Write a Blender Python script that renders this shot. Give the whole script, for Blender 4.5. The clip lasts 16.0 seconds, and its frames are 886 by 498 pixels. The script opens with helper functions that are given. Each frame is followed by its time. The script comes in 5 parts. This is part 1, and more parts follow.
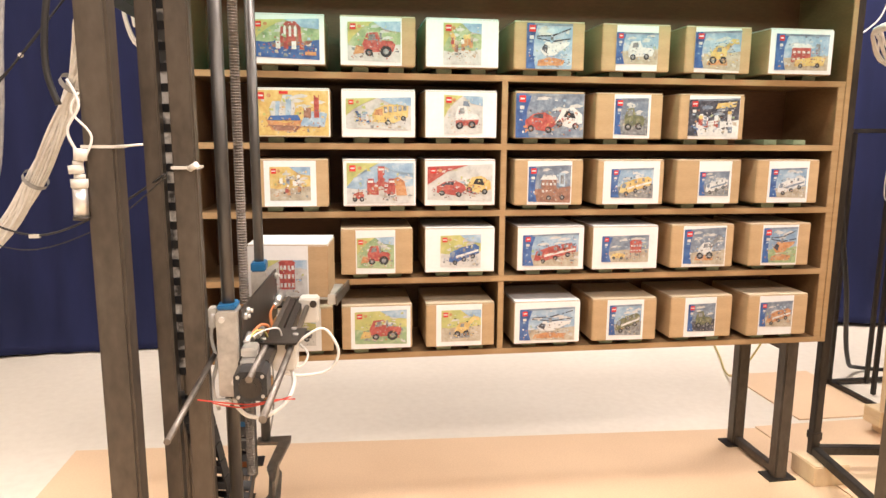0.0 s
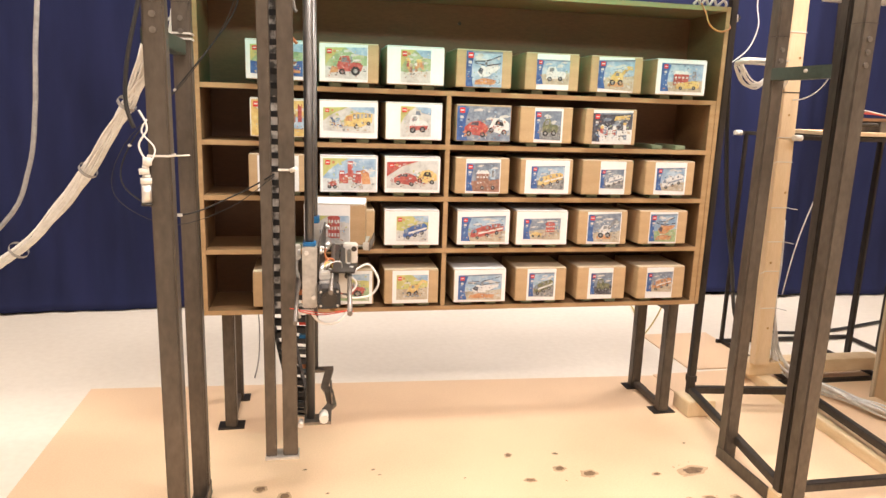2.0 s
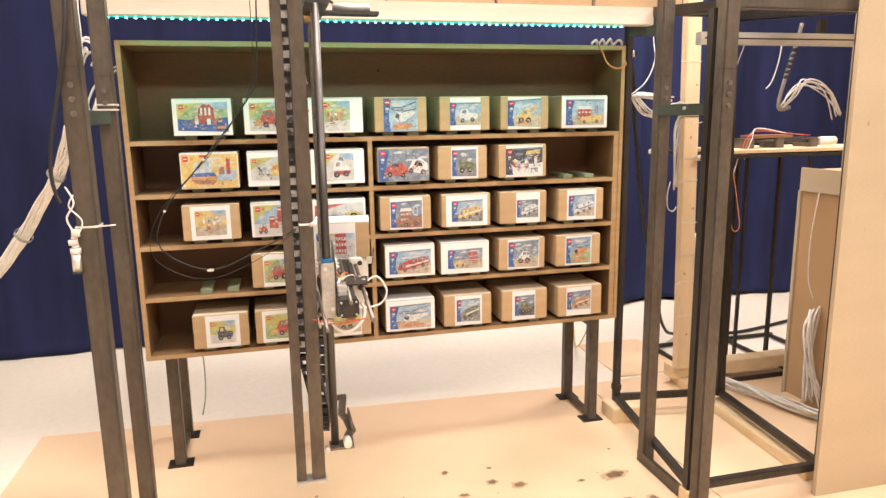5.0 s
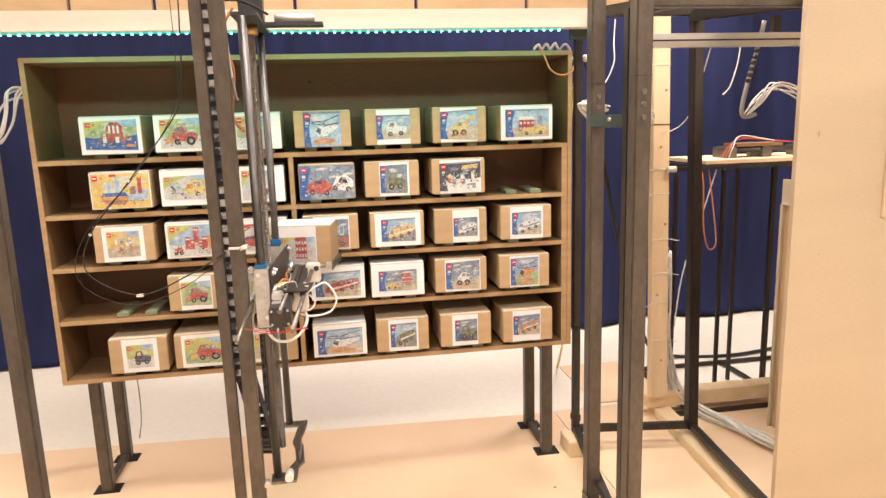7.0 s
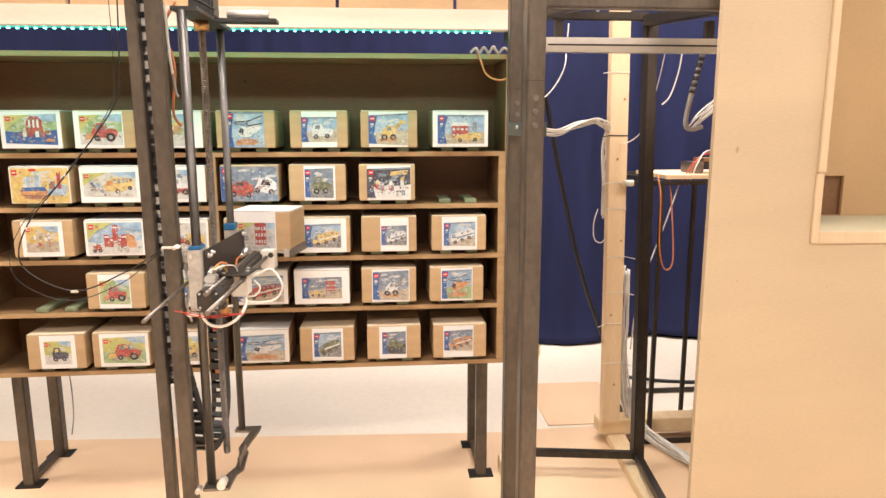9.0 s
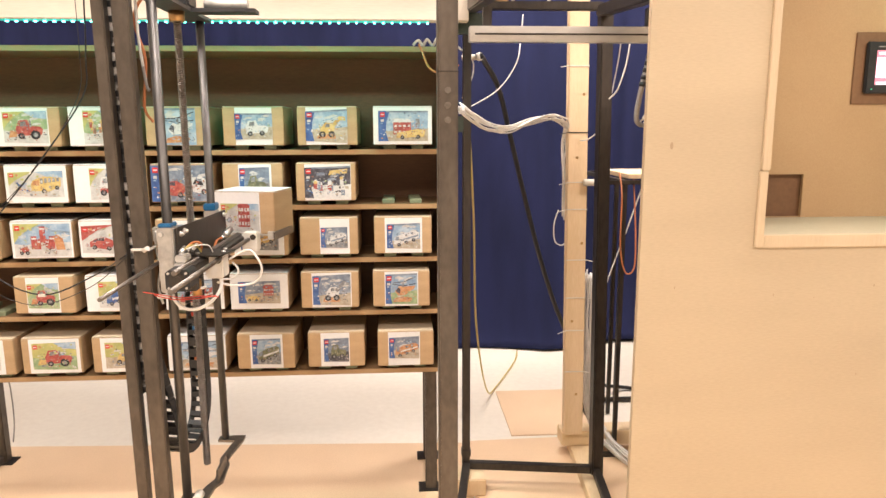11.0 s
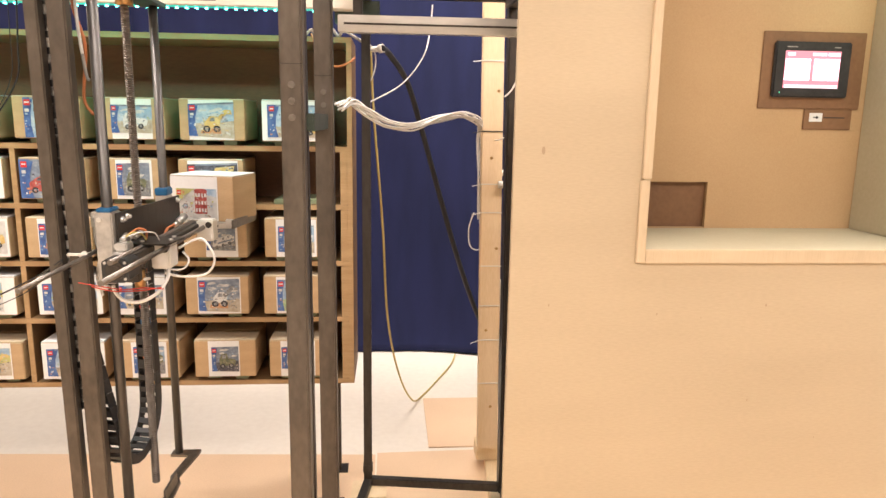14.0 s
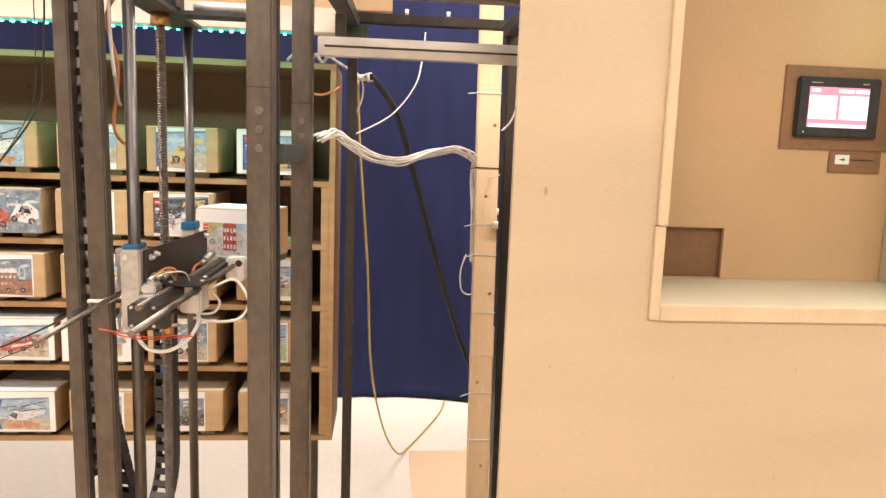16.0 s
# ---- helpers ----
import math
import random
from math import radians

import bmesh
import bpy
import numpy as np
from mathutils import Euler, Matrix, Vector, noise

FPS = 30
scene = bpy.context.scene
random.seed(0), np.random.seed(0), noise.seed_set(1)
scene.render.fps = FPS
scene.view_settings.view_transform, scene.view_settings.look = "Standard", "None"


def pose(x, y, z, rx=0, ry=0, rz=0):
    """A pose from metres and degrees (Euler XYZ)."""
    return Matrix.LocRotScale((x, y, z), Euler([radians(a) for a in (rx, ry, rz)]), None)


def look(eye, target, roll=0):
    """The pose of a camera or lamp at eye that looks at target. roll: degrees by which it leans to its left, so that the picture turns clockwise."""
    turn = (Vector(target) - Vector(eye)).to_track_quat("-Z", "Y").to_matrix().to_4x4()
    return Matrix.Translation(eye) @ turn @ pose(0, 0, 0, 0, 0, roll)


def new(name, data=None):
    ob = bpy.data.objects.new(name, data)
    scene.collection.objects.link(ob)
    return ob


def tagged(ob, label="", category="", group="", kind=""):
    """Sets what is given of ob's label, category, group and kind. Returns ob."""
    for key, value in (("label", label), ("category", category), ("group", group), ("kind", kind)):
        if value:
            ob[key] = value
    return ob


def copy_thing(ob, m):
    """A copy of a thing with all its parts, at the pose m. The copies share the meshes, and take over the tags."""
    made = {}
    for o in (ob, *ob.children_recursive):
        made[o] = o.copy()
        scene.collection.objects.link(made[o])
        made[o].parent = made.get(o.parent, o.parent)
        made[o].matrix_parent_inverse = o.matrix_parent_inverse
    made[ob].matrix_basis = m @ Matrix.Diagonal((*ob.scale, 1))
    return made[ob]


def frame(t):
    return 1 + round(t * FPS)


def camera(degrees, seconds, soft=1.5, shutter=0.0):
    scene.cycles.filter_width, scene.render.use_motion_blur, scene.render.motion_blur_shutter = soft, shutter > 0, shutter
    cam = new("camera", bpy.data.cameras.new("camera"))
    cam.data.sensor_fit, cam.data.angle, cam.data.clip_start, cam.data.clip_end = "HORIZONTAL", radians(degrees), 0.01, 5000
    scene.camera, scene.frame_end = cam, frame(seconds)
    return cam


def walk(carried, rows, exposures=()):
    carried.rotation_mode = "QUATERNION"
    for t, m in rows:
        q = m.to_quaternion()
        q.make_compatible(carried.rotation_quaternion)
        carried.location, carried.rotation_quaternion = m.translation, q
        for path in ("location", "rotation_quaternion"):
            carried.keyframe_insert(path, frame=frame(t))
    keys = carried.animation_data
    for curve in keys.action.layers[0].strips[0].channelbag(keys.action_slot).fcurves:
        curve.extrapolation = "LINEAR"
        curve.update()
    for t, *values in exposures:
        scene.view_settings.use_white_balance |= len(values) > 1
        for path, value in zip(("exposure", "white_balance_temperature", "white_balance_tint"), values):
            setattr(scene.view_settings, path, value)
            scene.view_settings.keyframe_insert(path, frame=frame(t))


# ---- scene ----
cam = camera(65.7, 16.0, soft=1.45)
PATH = [
    (0, (0.435, -1.997, 1.182), (0.711, -0.045, 0.846), 0.4),
    (0.5, (0.409, -2.122, 1.202), (0.658, -0.172, 0.833), 1.1),
    (1, (0.388, -2.271, 1.249), (0.641, -0.333, 0.826), 2.5),
    (1.5, (0.389, -2.404, 1.315), (0.735, -0.481, 0.888), 2.7),
    (2, (0.394, -2.543, 1.295), (0.77, -0.622, 0.884), 1.9),
    (2.5, (0.394, -2.626, 1.356), (0.757, -0.706, 0.927), 1.6),
    (3, (0.407, -2.695, 1.359), (0.769, -0.776, 0.93), 0.4),
    (3.5, (0.41, -2.728, 1.369), (0.847, -0.821, 0.953), 0.2),
    (4, (0.417, -2.752, 1.382), (0.827, -0.829, 1.018), -0.2),
    (4.5, (0.437, -2.755, 1.412), (0.916, -0.848, 1.046), -0.3),
    (4.7, (0.459, -2.747, 1.418), (0.945, -0.845, 1.036), -0.6),
    (7, (1.047, -2.651, 1.451), (1.354, -0.71, 1.08), -1.7),
    (7.5, (1.21, -2.701, 1.422), (1.421, -0.747, 1.051), -0.5),
    (8, (1.323, -2.702, 1.429), (1.475, -0.742, 1.063), -1.1),
    (8.5, (1.413, -2.654, 1.437), (1.589, -0.696, 1.067), -0.7),
    (8.7, (1.458, -2.63, 1.44), (1.639, -0.669, 1.087), -0.3),
    (10.8, (1.777, -2.494, 1.429), (1.877, -0.528, 1.073), -0.2),
    (11, (1.799, -2.49, 1.425), (1.92, -0.525, 1.074), -0.2),
    (11.5, (1.85, -2.485, 1.429), (2.005, -0.522, 1.082), 0.3),
    (12, (1.905, -2.49, 1.432), (2.077, -0.525, 1.101), 1.2),
    (12.5, (1.963, -2.497, 1.429), (2.117, -0.533, 1.086), 1.4),
    (13, (2.002, -2.478, 1.436), (2.163, -0.515, 1.089), 0.5),
    (13.5, (2.066, -2.419, 1.439), (2.222, -0.455, 1.092), 0.6),
    (14, (2.127, -2.353, 1.442), (2.281, -0.394, 1.071), 0.9),
    (14.5, (2.154, -2.293, 1.435), (2.305, -0.329, 1.086), 1.0),
    (15, (2.151, -2.231, 1.442), (2.305, -0.265, 1.109), 1.3),
    (15.5, (2.175, -2.194, 1.434), (2.328, -0.222, 1.138), 1.6),
    (16, (2.153, -2.155, 1.44), (2.327, -0.181, 1.169), 2.0),
]
walk(cam, [(t, look(eye, target, roll)) for t, eye, target, roll in PATH])

# ---- world and light ----
world = bpy.data.worlds.new("hall_world")
scene.world = world
world.use_nodes = True
world.node_tree.nodes["Background"].inputs[0].default_value = (1.0, 0.9, 0.78, 1)
world.node_tree.nodes["Background"].inputs[1].default_value = 0.05


def area_lamp(name, m, sx, sy, watts, color):
    li = bpy.data.lights.new(name, "AREA")
    li.shape, li.size, li.size_y, li.energy, li.color = "RECTANGLE", sx, sy, watts, color
    ob = new(name, li)
    ob.matrix_world = m
    return ob


WARM = (1.0, 0.893, 0.85)
LAMPS = [(-1.6, -0.7), (1.0, -0.7), (3.6, -0.9), (-1.6, -3.2), (1.0, -3.2), (3.6, -3.2), (-0.6, 0.95), (2.8, 0.95)]
for lx, ly in LAMPS:
    area_lamp("hall_light", pose(lx, ly, 3.26), 1.5, 0.5, (100 if ly > 0 else 90 if ly > -3 else 78) * ((0.21 if ly > 0 else 0.44) if lx < 0 else 1.0), WARM)
area_lamp("led_light", look((1.0, -0.125, 1.752), (1.0, 0.02, 1.45)), 1.9, 0.012, 2.5, (0.02, 1.0, 0.80)).data.spread = 1.9
area_lamp("kiosk_led_light", look((3.44, -0.70, 1.9), (3.05, -0.55, 1.2)), 0.5, 0.02, 0.9, (0.45, 1.0, 0.75))
scene.view_settings.exposure = -0.08


# ---- materials ----
def principled(name, color, rough=0.6, metal=0.0):
    m = bpy.data.materials.new(name)
    m.use_nodes = True
    b = m.node_tree.nodes["Principled BSDF"]
    b.inputs["Base Color"].default_value = (*color, 1)
    b.inputs["Roughness"].default_value = rough
    b.inputs["Metallic"].default_value = metal
    return m


def worn(name, a, b, scale=8.0, rough=0.6, metal=0.0, bump=0.1, stretch=(1, 1, 1), grain=90.0, per_object=0.0, low=0.35, high=0.65):
    """Two colours mixed by large and fine noise, with a fine relief."""
    m = principled(name, a, rough, metal)
    nt = m.node_tree
    bs = nt.nodes["Principled BSDF"]
    tc = nt.nodes.new("ShaderNodeTexCoord")
    mp = nt.nodes.new("ShaderNodeMapping")
    mp.inputs["Scale"].default_value = stretch
    nt.links.new(tc.outputs["Object"], mp.inputs["Vector"])
    n1 = nt.nodes.new("ShaderNodeTexNoise")
    n1.inputs["Scale"].default_value = scale
    n1.inputs["Detail"].default_value = 5
    n2 = nt.nodes.new("ShaderNodeTexNoise")
    n2.inputs["Scale"].default_value = grain
    n2.inputs["Detail"].default_value = 3
    for n in (n1, n2):
        nt.links.new(mp.outputs["Vector"], n.inputs["Vector"])
    add = nt.nodes.new("ShaderNodeMath")
    add.operation = "MULTIPLY_ADD"
    add.inputs[1].default_value = 0.45
    nt.links.new(n2.outputs["Fac"], add.inputs[0])
    sub = nt.nodes.new("ShaderNodeMath")
    sub.operation = "MULTIPLY_ADD"
    sub.inputs[1].default_value = 0.75
    sub.inputs[2].default_value = -0.08
    nt.links.new(n1.outputs["Fac"], sub.inputs[0])
    nt.links.new(sub.outputs[0], add.inputs[2])
    ramp = nt.nodes.new("ShaderNodeValToRGB")
    ramp.color_ramp.elements[0].position, ramp.color_ramp.elements[0].color = low, (*a, 1)
    ramp.color_ramp.elements[1].position, ramp.color_ramp.elements[1].color = high, (*b, 1)
    nt.links.new(add.outputs[0], ramp.inputs["Fac"])
    out = ramp.outputs["Color"]
    if per_object:
        oi = nt.nodes.new("ShaderNodeObjectInfo")
        hs = nt.nodes.new("ShaderNodeHueSaturation")
        mr = nt.nodes.new("ShaderNodeMapRange")
        mr.inputs["To Min"].default_value, mr.inputs["To Max"].default_value = 1 - per_object, 1 + per_object
        nt.links.new(oi.outputs["Random"], mr.inputs["Value"])
        nt.links.new(mr.outputs["Result"], hs.inputs["Value"])
        nt.links.new(out, hs.inputs["Color"])
        out = hs.outputs["Color"]
    nt.links.new(out, bs.inputs["Base Color"])
    rr = nt.nodes.new("ShaderNodeMapRange")
    rr.inputs["To Min"].default_value, rr.inputs["To Max"].default_value = max(0.05, rough - 0.12), min(1, rough + 0.12)
    nt.links.new(n1.outputs["Fac"], rr.inputs["Value"])
    nt.links.new(rr.outputs["Result"], bs.inputs["Roughness"])
    if bump:
        bp = nt.nodes.new("ShaderNodeBump")
        bp.inputs["Strength"].default_value = bump
        bp.inputs["Distance"].default_value = 0.002
        nt.links.new(add.outputs[0], bp.inputs["Height"])
        nt.links.new(bp.outputs["Normal"], bs.inputs["Normal"])
    return m


def glow(name, color, strength):
    m = principled(name, color, 0.4)
    b = m.node_tree.nodes["Principled BSDF"]
    b.inputs["Emission Color"].default_value = (*color, 1)
    b.inputs["Emission Strength"].default_value = strength
    return m


PLY = worn("shelf_plywood", (0.141, 0.078, 0.033), (0.200, 0.115, 0.052), 5, 0.55, stretch=(0.4, 1, 3), bump=0.12)
PLY_EDGE = worn("plywood_edge", (0.306, 0.187, 0.085), (0.391, 0.255, 0.128), 9, 0.6, stretch=(0.5, 1, 6), bump=0.12)
HARDBOARD = worn("shelf_back_hardboard", (0.102, 0.046, 0.0175), (0.146, 0.066, 0.025), 3, 0.6, stretch=(0.5, 1, 2))
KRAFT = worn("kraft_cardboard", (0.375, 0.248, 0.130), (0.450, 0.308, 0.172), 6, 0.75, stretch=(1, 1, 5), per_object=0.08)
# same kraft, with the led light on upward faces put into the colour
KRAFT_LIT = worn("kraft_top_led_lit", (0.527, 0.425, 0.289), (0.595, 0.493, 0.357), 6, 0.7, per_object=0.06)
PAPER = worn("white_paper", (0.665, 0.66, 0.655), (0.73, 0.725, 0.722), 7, 0.45, bump=0.05)
BLOCKPAINT = worn("grey_green_block", (0.16, 0.19, 0.11), (0.23, 0.26, 0.16), 20, 0.6, per_object=0.15)
STEEL = worn("raw_steel", (0.041, 0.033, 0.0255), (0.160, 0.132, 0.105), 7, 0.42, 0.45, stretch=(1, 1, 0.5), bump=0.05, grain=60, low=0.2, high=0.85)
DARKSTEEL = worn("dark_steel", (0.027, 0.022, 0.018), (0.057, 0.048, 0.040), 6, 0.45, 0.45, stretch=(1, 1, 0.3), bump=0.08)
GREENSTEEL = worn("dark_green_steel", (0.035, 0.05, 0.04), (0.06, 0.08, 0.065), 8, 0.4, 0.3)
CHROME = worn("ground_rod_steel", (0.072, 0.068, 0.065), (0.122, 0.115, 0.108), 10, 0.36, 0.7, stretch=(1, 1, 0.2), bump=0.02)
SCREWSTEEL = worn("lead_screw_steel", (0.140, 0.122, 0.105), (0.227, 0.201, 0.175), 30, 0.4, 0.8)
ALU = worn("aluminium", (0.616, 0.605, 0.588), (0.762, 0.750, 0.723), 8, 0.35, 0.85, stretch=(0.3, 1, 1), bump=0.04)
ALUDULL = worn("dull_aluminium", (0.42, 0.40, 0.37), (0.58, 0.56, 0.52), 14, 0.5, 0.6)
BLACKPL = worn("black_plastic", (0.012, 0.012, 0.013), (0.03, 0.03, 0.032), 12, 0.45)
WHITEPL = worn("white_plastic", (0.62, 0.59, 0.53), (0.70, 0.67, 0.61), 12, 0.45, bump=0.03)
BLUEPL = worn("blue_plastic", (0.01, 0.10, 0.24), (0.015, 0.14, 0.32), 12, 0.4)
BRASS = worn("brass", (0.42, 0.25, 0.10), (0.55, 0.34, 0.15), 14, 0.35, 0.9)
MDF = worn("mdf_panel", (0.424, 0.341, 0.231), (0.524, 0.428, 0.293), 2.2, 0.6, grain=120, bump=0.05, stretch=(0.5, 1, 2.5), low=0.25, high=0.75)
MDFDARK = worn("brown_hardboard", (0.17, 0.085, 0.04), (0.22, 0.115, 0.055), 4, 0.6)
MDFIN = worn("kiosk_inside_board", (0.438, 0.284, 0.149), (0.497, 0.336, 0.184), 2, 0.6, grain=260, bump=0.05)
# pale board; green led light inside the kiosk is mixed into the colour
SILL_LEDTINT = worn("kiosk_board_led_tint", (0.400, 0.361, 0.252), (0.448, 0.410, 0.297), 3, 0.5)
PINE = worn("pine_timber", (0.665, 0.495, 0.291), (0.766, 0.598, 0.392), 4, 0.6, stretch=(4, 4, 0.35), bump=0.12)
PINEX = worn("pine_timber_lying", (0.693, 0.525, 0.304), (0.819, 0.651, 0.420), 4, 0.6, stretch=(3, 0.35, 4), bump=0.12)
TRIM = worn("pale_edging", (0.504, 0.395, 0.260), (0.571, 0.458, 0.311), 4, 0.6, stretch=(4, 4, 0.35), bump=0.08)
SCUFF = worn("scuffed_board", (0.30, 0.22, 0.14), (0.40, 0.30, 0.20), 40, 0.6)
WHITEBEAM = worn("whitewashed_beam", (0.53, 0.475, 0.385), (0.62, 0.56, 0.465), 5, 0.6, stretch=(0.3, 2, 3))
FLOORPAINT = worn("pale_floor", (0.765, 0.702, 0.594), (0.845, 0.785, 0.678), 0.9, 0.4, grain=30, bump=0.04)
FLOORMDF = worn("floor_fibreboard", (0.690, 0.495, 0.315), (0.815, 0.602, 0.395), 1.3, 0.55, grain=180, bump=0.05)
STAIN = worn("dark_stain", (0.11, 0.065, 0.035), (0.27, 0.17, 0.095), 40, 0.5)
STAINRIM = worn("faint_stain_rim", (0.46, 0.31, 0.185), (0.58, 0.40, 0.245), 60, 0.55)
CURTAIN = worn("navy_curtain", (0.0105, 0.0135, 0.041), (0.0165, 0.0205, 0.064), 3, 0.9, stretch=(3, 1, 0.6), grain=400, bump=0.2)
CURTAIN.node_tree.nodes["Principled BSDF"].inputs["Specular IOR Level"].default_value = 0.15
WALLPAINT = worn("hall_wall_paint", (0.62, 0.56, 0.48), (0.70, 0.64, 0.56), 2, 0.7)
CEILPAINT = worn("hall_ceiling_paint", (0.70, 0.66, 0.60), (0.76, 0.72, 0.66), 2, 0.8)
WHITECABLE = worn("white_cable", (0.66, 0.645, 0.61), (0.80, 0.785, 0.75), 30, 0.5, bump=0.0)
CHAINFILL = worn("cables_in_chain", (0.06, 0.058, 0.055), (0.74, 0.72, 0.69), 16, 0.5, stretch=(1, 1, 0.9), grain=60, bump=0.0, low=0.44, high=0.58)
GREYCABLE = worn("grey_cable", (0.240, 0.232, 0.224), (0.336, 0.328, 0.312), 30, 0.5, bump=0.0)
BLACKCABLE = principled("black_cable", (0.012, 0.012, 0.013), 0.5)
YELLOWCABLE = principled("yellow_cable", (0.56, 0.45, 0.15), 0.5)
ORANGECABLE = principled("orange_cable", (0.50, 0.17, 0.06), 0.5)
REDCABLE = principled("red_cable", (0.55, 0.05, 0.03), 0.5)
LED = glow("led_diode", (0.15, 1.0, 0.85), 9.0)
LEDSTRIP = glow("led_strip", (0.02, 0.35, 0.30), 1.2)
LAMPGLOW = glow("luminaire_diffuser", (1.0, 0.86, 0.7), 3.0)
SCREENW = glow("screen_white", (0.80, 0.88, 1.0), 1.7)
SCREENR = glow("screen_red", (0.66, 0.22, 0.30), 0.9)
SCREENG = glow("screen_grey", (0.68, 0.74, 0.85), 1.0)
SCREENL = glow("screen_light_green", (0.1, 0.9, 0.5), 0.8)


def ink(name, a, b, c, scale=110.0):
    """Printed ink: a main colour that drifts to a darker and a lighter one, differently on each box."""
    a, b, c = (tuple(0.86 * (0.77 * v + 0.23 * (0.3 * q[0] + 0.6 * q[1] + 0.1 * q[2])) for v in q) for q in (a, b, c))
    m = principled(name, a, 0.35)
    nt = m.node_tree
    bs = nt.nodes["Principled BSDF"]
    tc = nt.nodes.new("ShaderNodeTexCoord")
    no = nt.nodes.new("ShaderNodeTexNoise")
    no.noise_dimensions = "4D"
    no.inputs["Scale"].default_value = scale
    no.inputs["Detail"].default_value = 4
    no.inputs["Roughness"].default_value = 0.65
    oi = nt.nodes.new("ShaderNodeObjectInfo")
    mu = nt.nodes.new("ShaderNodeMath")
    mu.operation = "MULTIPLY"
    mu.inputs[1].default_value = 40.0
    nt.links.new(oi.outputs["Random"], mu.inputs[0])
    nt.links.new(mu.outputs[0], no.inputs["W"])
    nt.links.new(tc.outputs["Object"], no.inputs["Vector"])
    r = nt.nodes.new("ShaderNodeValToRGB")
    e = r.color_ramp.elements
    e[0].position, e[0].color = 0.30, (*b, 1)
    e[1].position, e[1].color = 0.50, (*a, 1)
    x = e.new(0.72)
    x.color = (*c, 1)
    nt.links.new(no.outputs["Fac"], r.inputs["Fac"])
    nt.links.new(r.outputs["Color"], bs.inputs["Base Color"])
    return m


INKS = {
    "blue": ink("ink_blue", (0.035, 0.13, 0.42), (0.02, 0.075, 0.28), (0.08, 0.22, 0.52), 40),
    "sky": ink("ink_sky", (0.30, 0.47, 0.66), (0.17, 0.32, 0.54), (0.56, 0.67, 0.76), 30),
    "slate": ink("ink_slate", (0.20, 0.26, 0.36), (0.11, 0.15, 0.24), (0.40, 0.45, 0.52), 45),
    "yellow": ink("ink_yellow", (0.74, 0.50, 0.08), (0.60, 0.33, 0.05), (0.78, 0.62, 0.24), 50),
    "lime": ink("ink_lime", (0.52, 0.52, 0.10), (0.38, 0.44, 0.10), (0.70, 0.62, 0.18), 35),
    "green": ink("ink_green", (0.32, 0.46, 0.20), (0.16, 0.32, 0.14), (0.54, 0.60, 0.36), 45),
    "red": ink("ink_red", (0.52, 0.055, 0.04), (0.28, 0.03, 0.025), (0.66, 0.18, 0.13), 90),
    "orange": ink("ink_orange", (0.64, 0.25, 0.06), (0.42, 0.14, 0.04), (0.72, 0.42, 0.18), 80),
    "brick": ink("ink_brick", (0.34, 0.14, 0.085), (0.20, 0.085, 0.055), (0.48, 0.24, 0.16), 90),
    "grey": ink("ink_grey", (0.24, 0.25, 0.27), (0.09, 0.095, 0.11), (0.46, 0.47, 0.48)),
    "pale": ink("ink_pale", (0.60, 0.59, 0.57), (0.44, 0.43, 0.42), (0.70, 0.69, 0.68), 40),
    "sand": ink("ink_sand", (0.50, 0.42, 0.30), (0.34, 0.26, 0.17), (0.62, 0.56, 0.45), 50),
    "olive": ink("ink_olive", (0.17, 0.18, 0.08), (0.07, 0.08, 0.045), (0.34, 0.33, 0.16), 90),
    "night": ink("ink_night", (0.07, 0.07, 0.10), (0.03, 0.03, 0.045), (0.18, 0.19, 0.25)),
    "white": ink("ink_white", (0.72, 0.72, 0.71), (0.58, 0.59, 0.61), (0.76, 0.76, 0.76)),
    "black": principled("ink_black", (0.02, 0.02, 0.025), 0.4),
    "logo": principled("ink_logo_red", (0.55, 0.03, 0.025), 0.4),
}


# ---- mesh helpers ----
def part(name, bm, material, parent=None, label=""):
    me = bpy.data.meshes.new(name)
    bm.normal_update()
    bm.to_mesh(me)
    bm.free()
    for m in material if isinstance(material, (list, tuple)) else (material,):
        me.materials.append(m)
    ob = new(name, me)
    if parent is not None:
        ob.parent = parent
    if label:
        tagged(ob, label)
    return ob


def empty(name, x=0.0, y=0.0, z=0.0):
    ob = new(name)
    ob.empty_display_size = 0.05
    ob.location = (x, y, z)
    return ob


def box(bm, x0, x1, y0, y1, z0, z1, bevel=0.0, mat=0):
    r = bmesh.ops.create_cube(bm, size=1.0)
    for v in r["verts"]:
        v.co = Vector(((x0 + x1) / 2 + v.co.x * (x1 - x0), (y0 + y1) / 2 + v.co.y * (y1 - y0), (z0 + z1) / 2 + v.co.z * (z1 - z0)))
    faces = {f for v in r["verts"] for f in v.link_faces}
    if bevel:
        out = bmesh.ops.bevel(bm, geom=list({e for f in faces for e in f.edges}), offset=bevel, segments=2, affect="EDGES")
        faces = {f for f in faces if f.is_valid} | set(out["faces"])
    for f in faces:
        f.material_index = mat
    return bm


def boxm(x0, x1, y0, y1, z0, z1, bevel=0.0):
    return box(bmesh.new(), x0, x1, y0, y1, z0, z1, bevel)


def rod(bm, a, b, r, seg=12, cap=True):
    a, b = Vector(a), Vector(b)
    d = b - a
    m = Matrix.Translation((a + b) / 2) @ d.to_track_quat("Z", "Y").to_matrix().to_4x4()
    out = bmesh.ops.create_cone(bm, cap_ends=cap, segments=seg, radius1=r, radius2=r, depth=d.length, matrix=m)
    for f in {f for v in out["verts"] for f in v.link_faces}:
        f.smooth = len(f.verts) == 4
    return bm


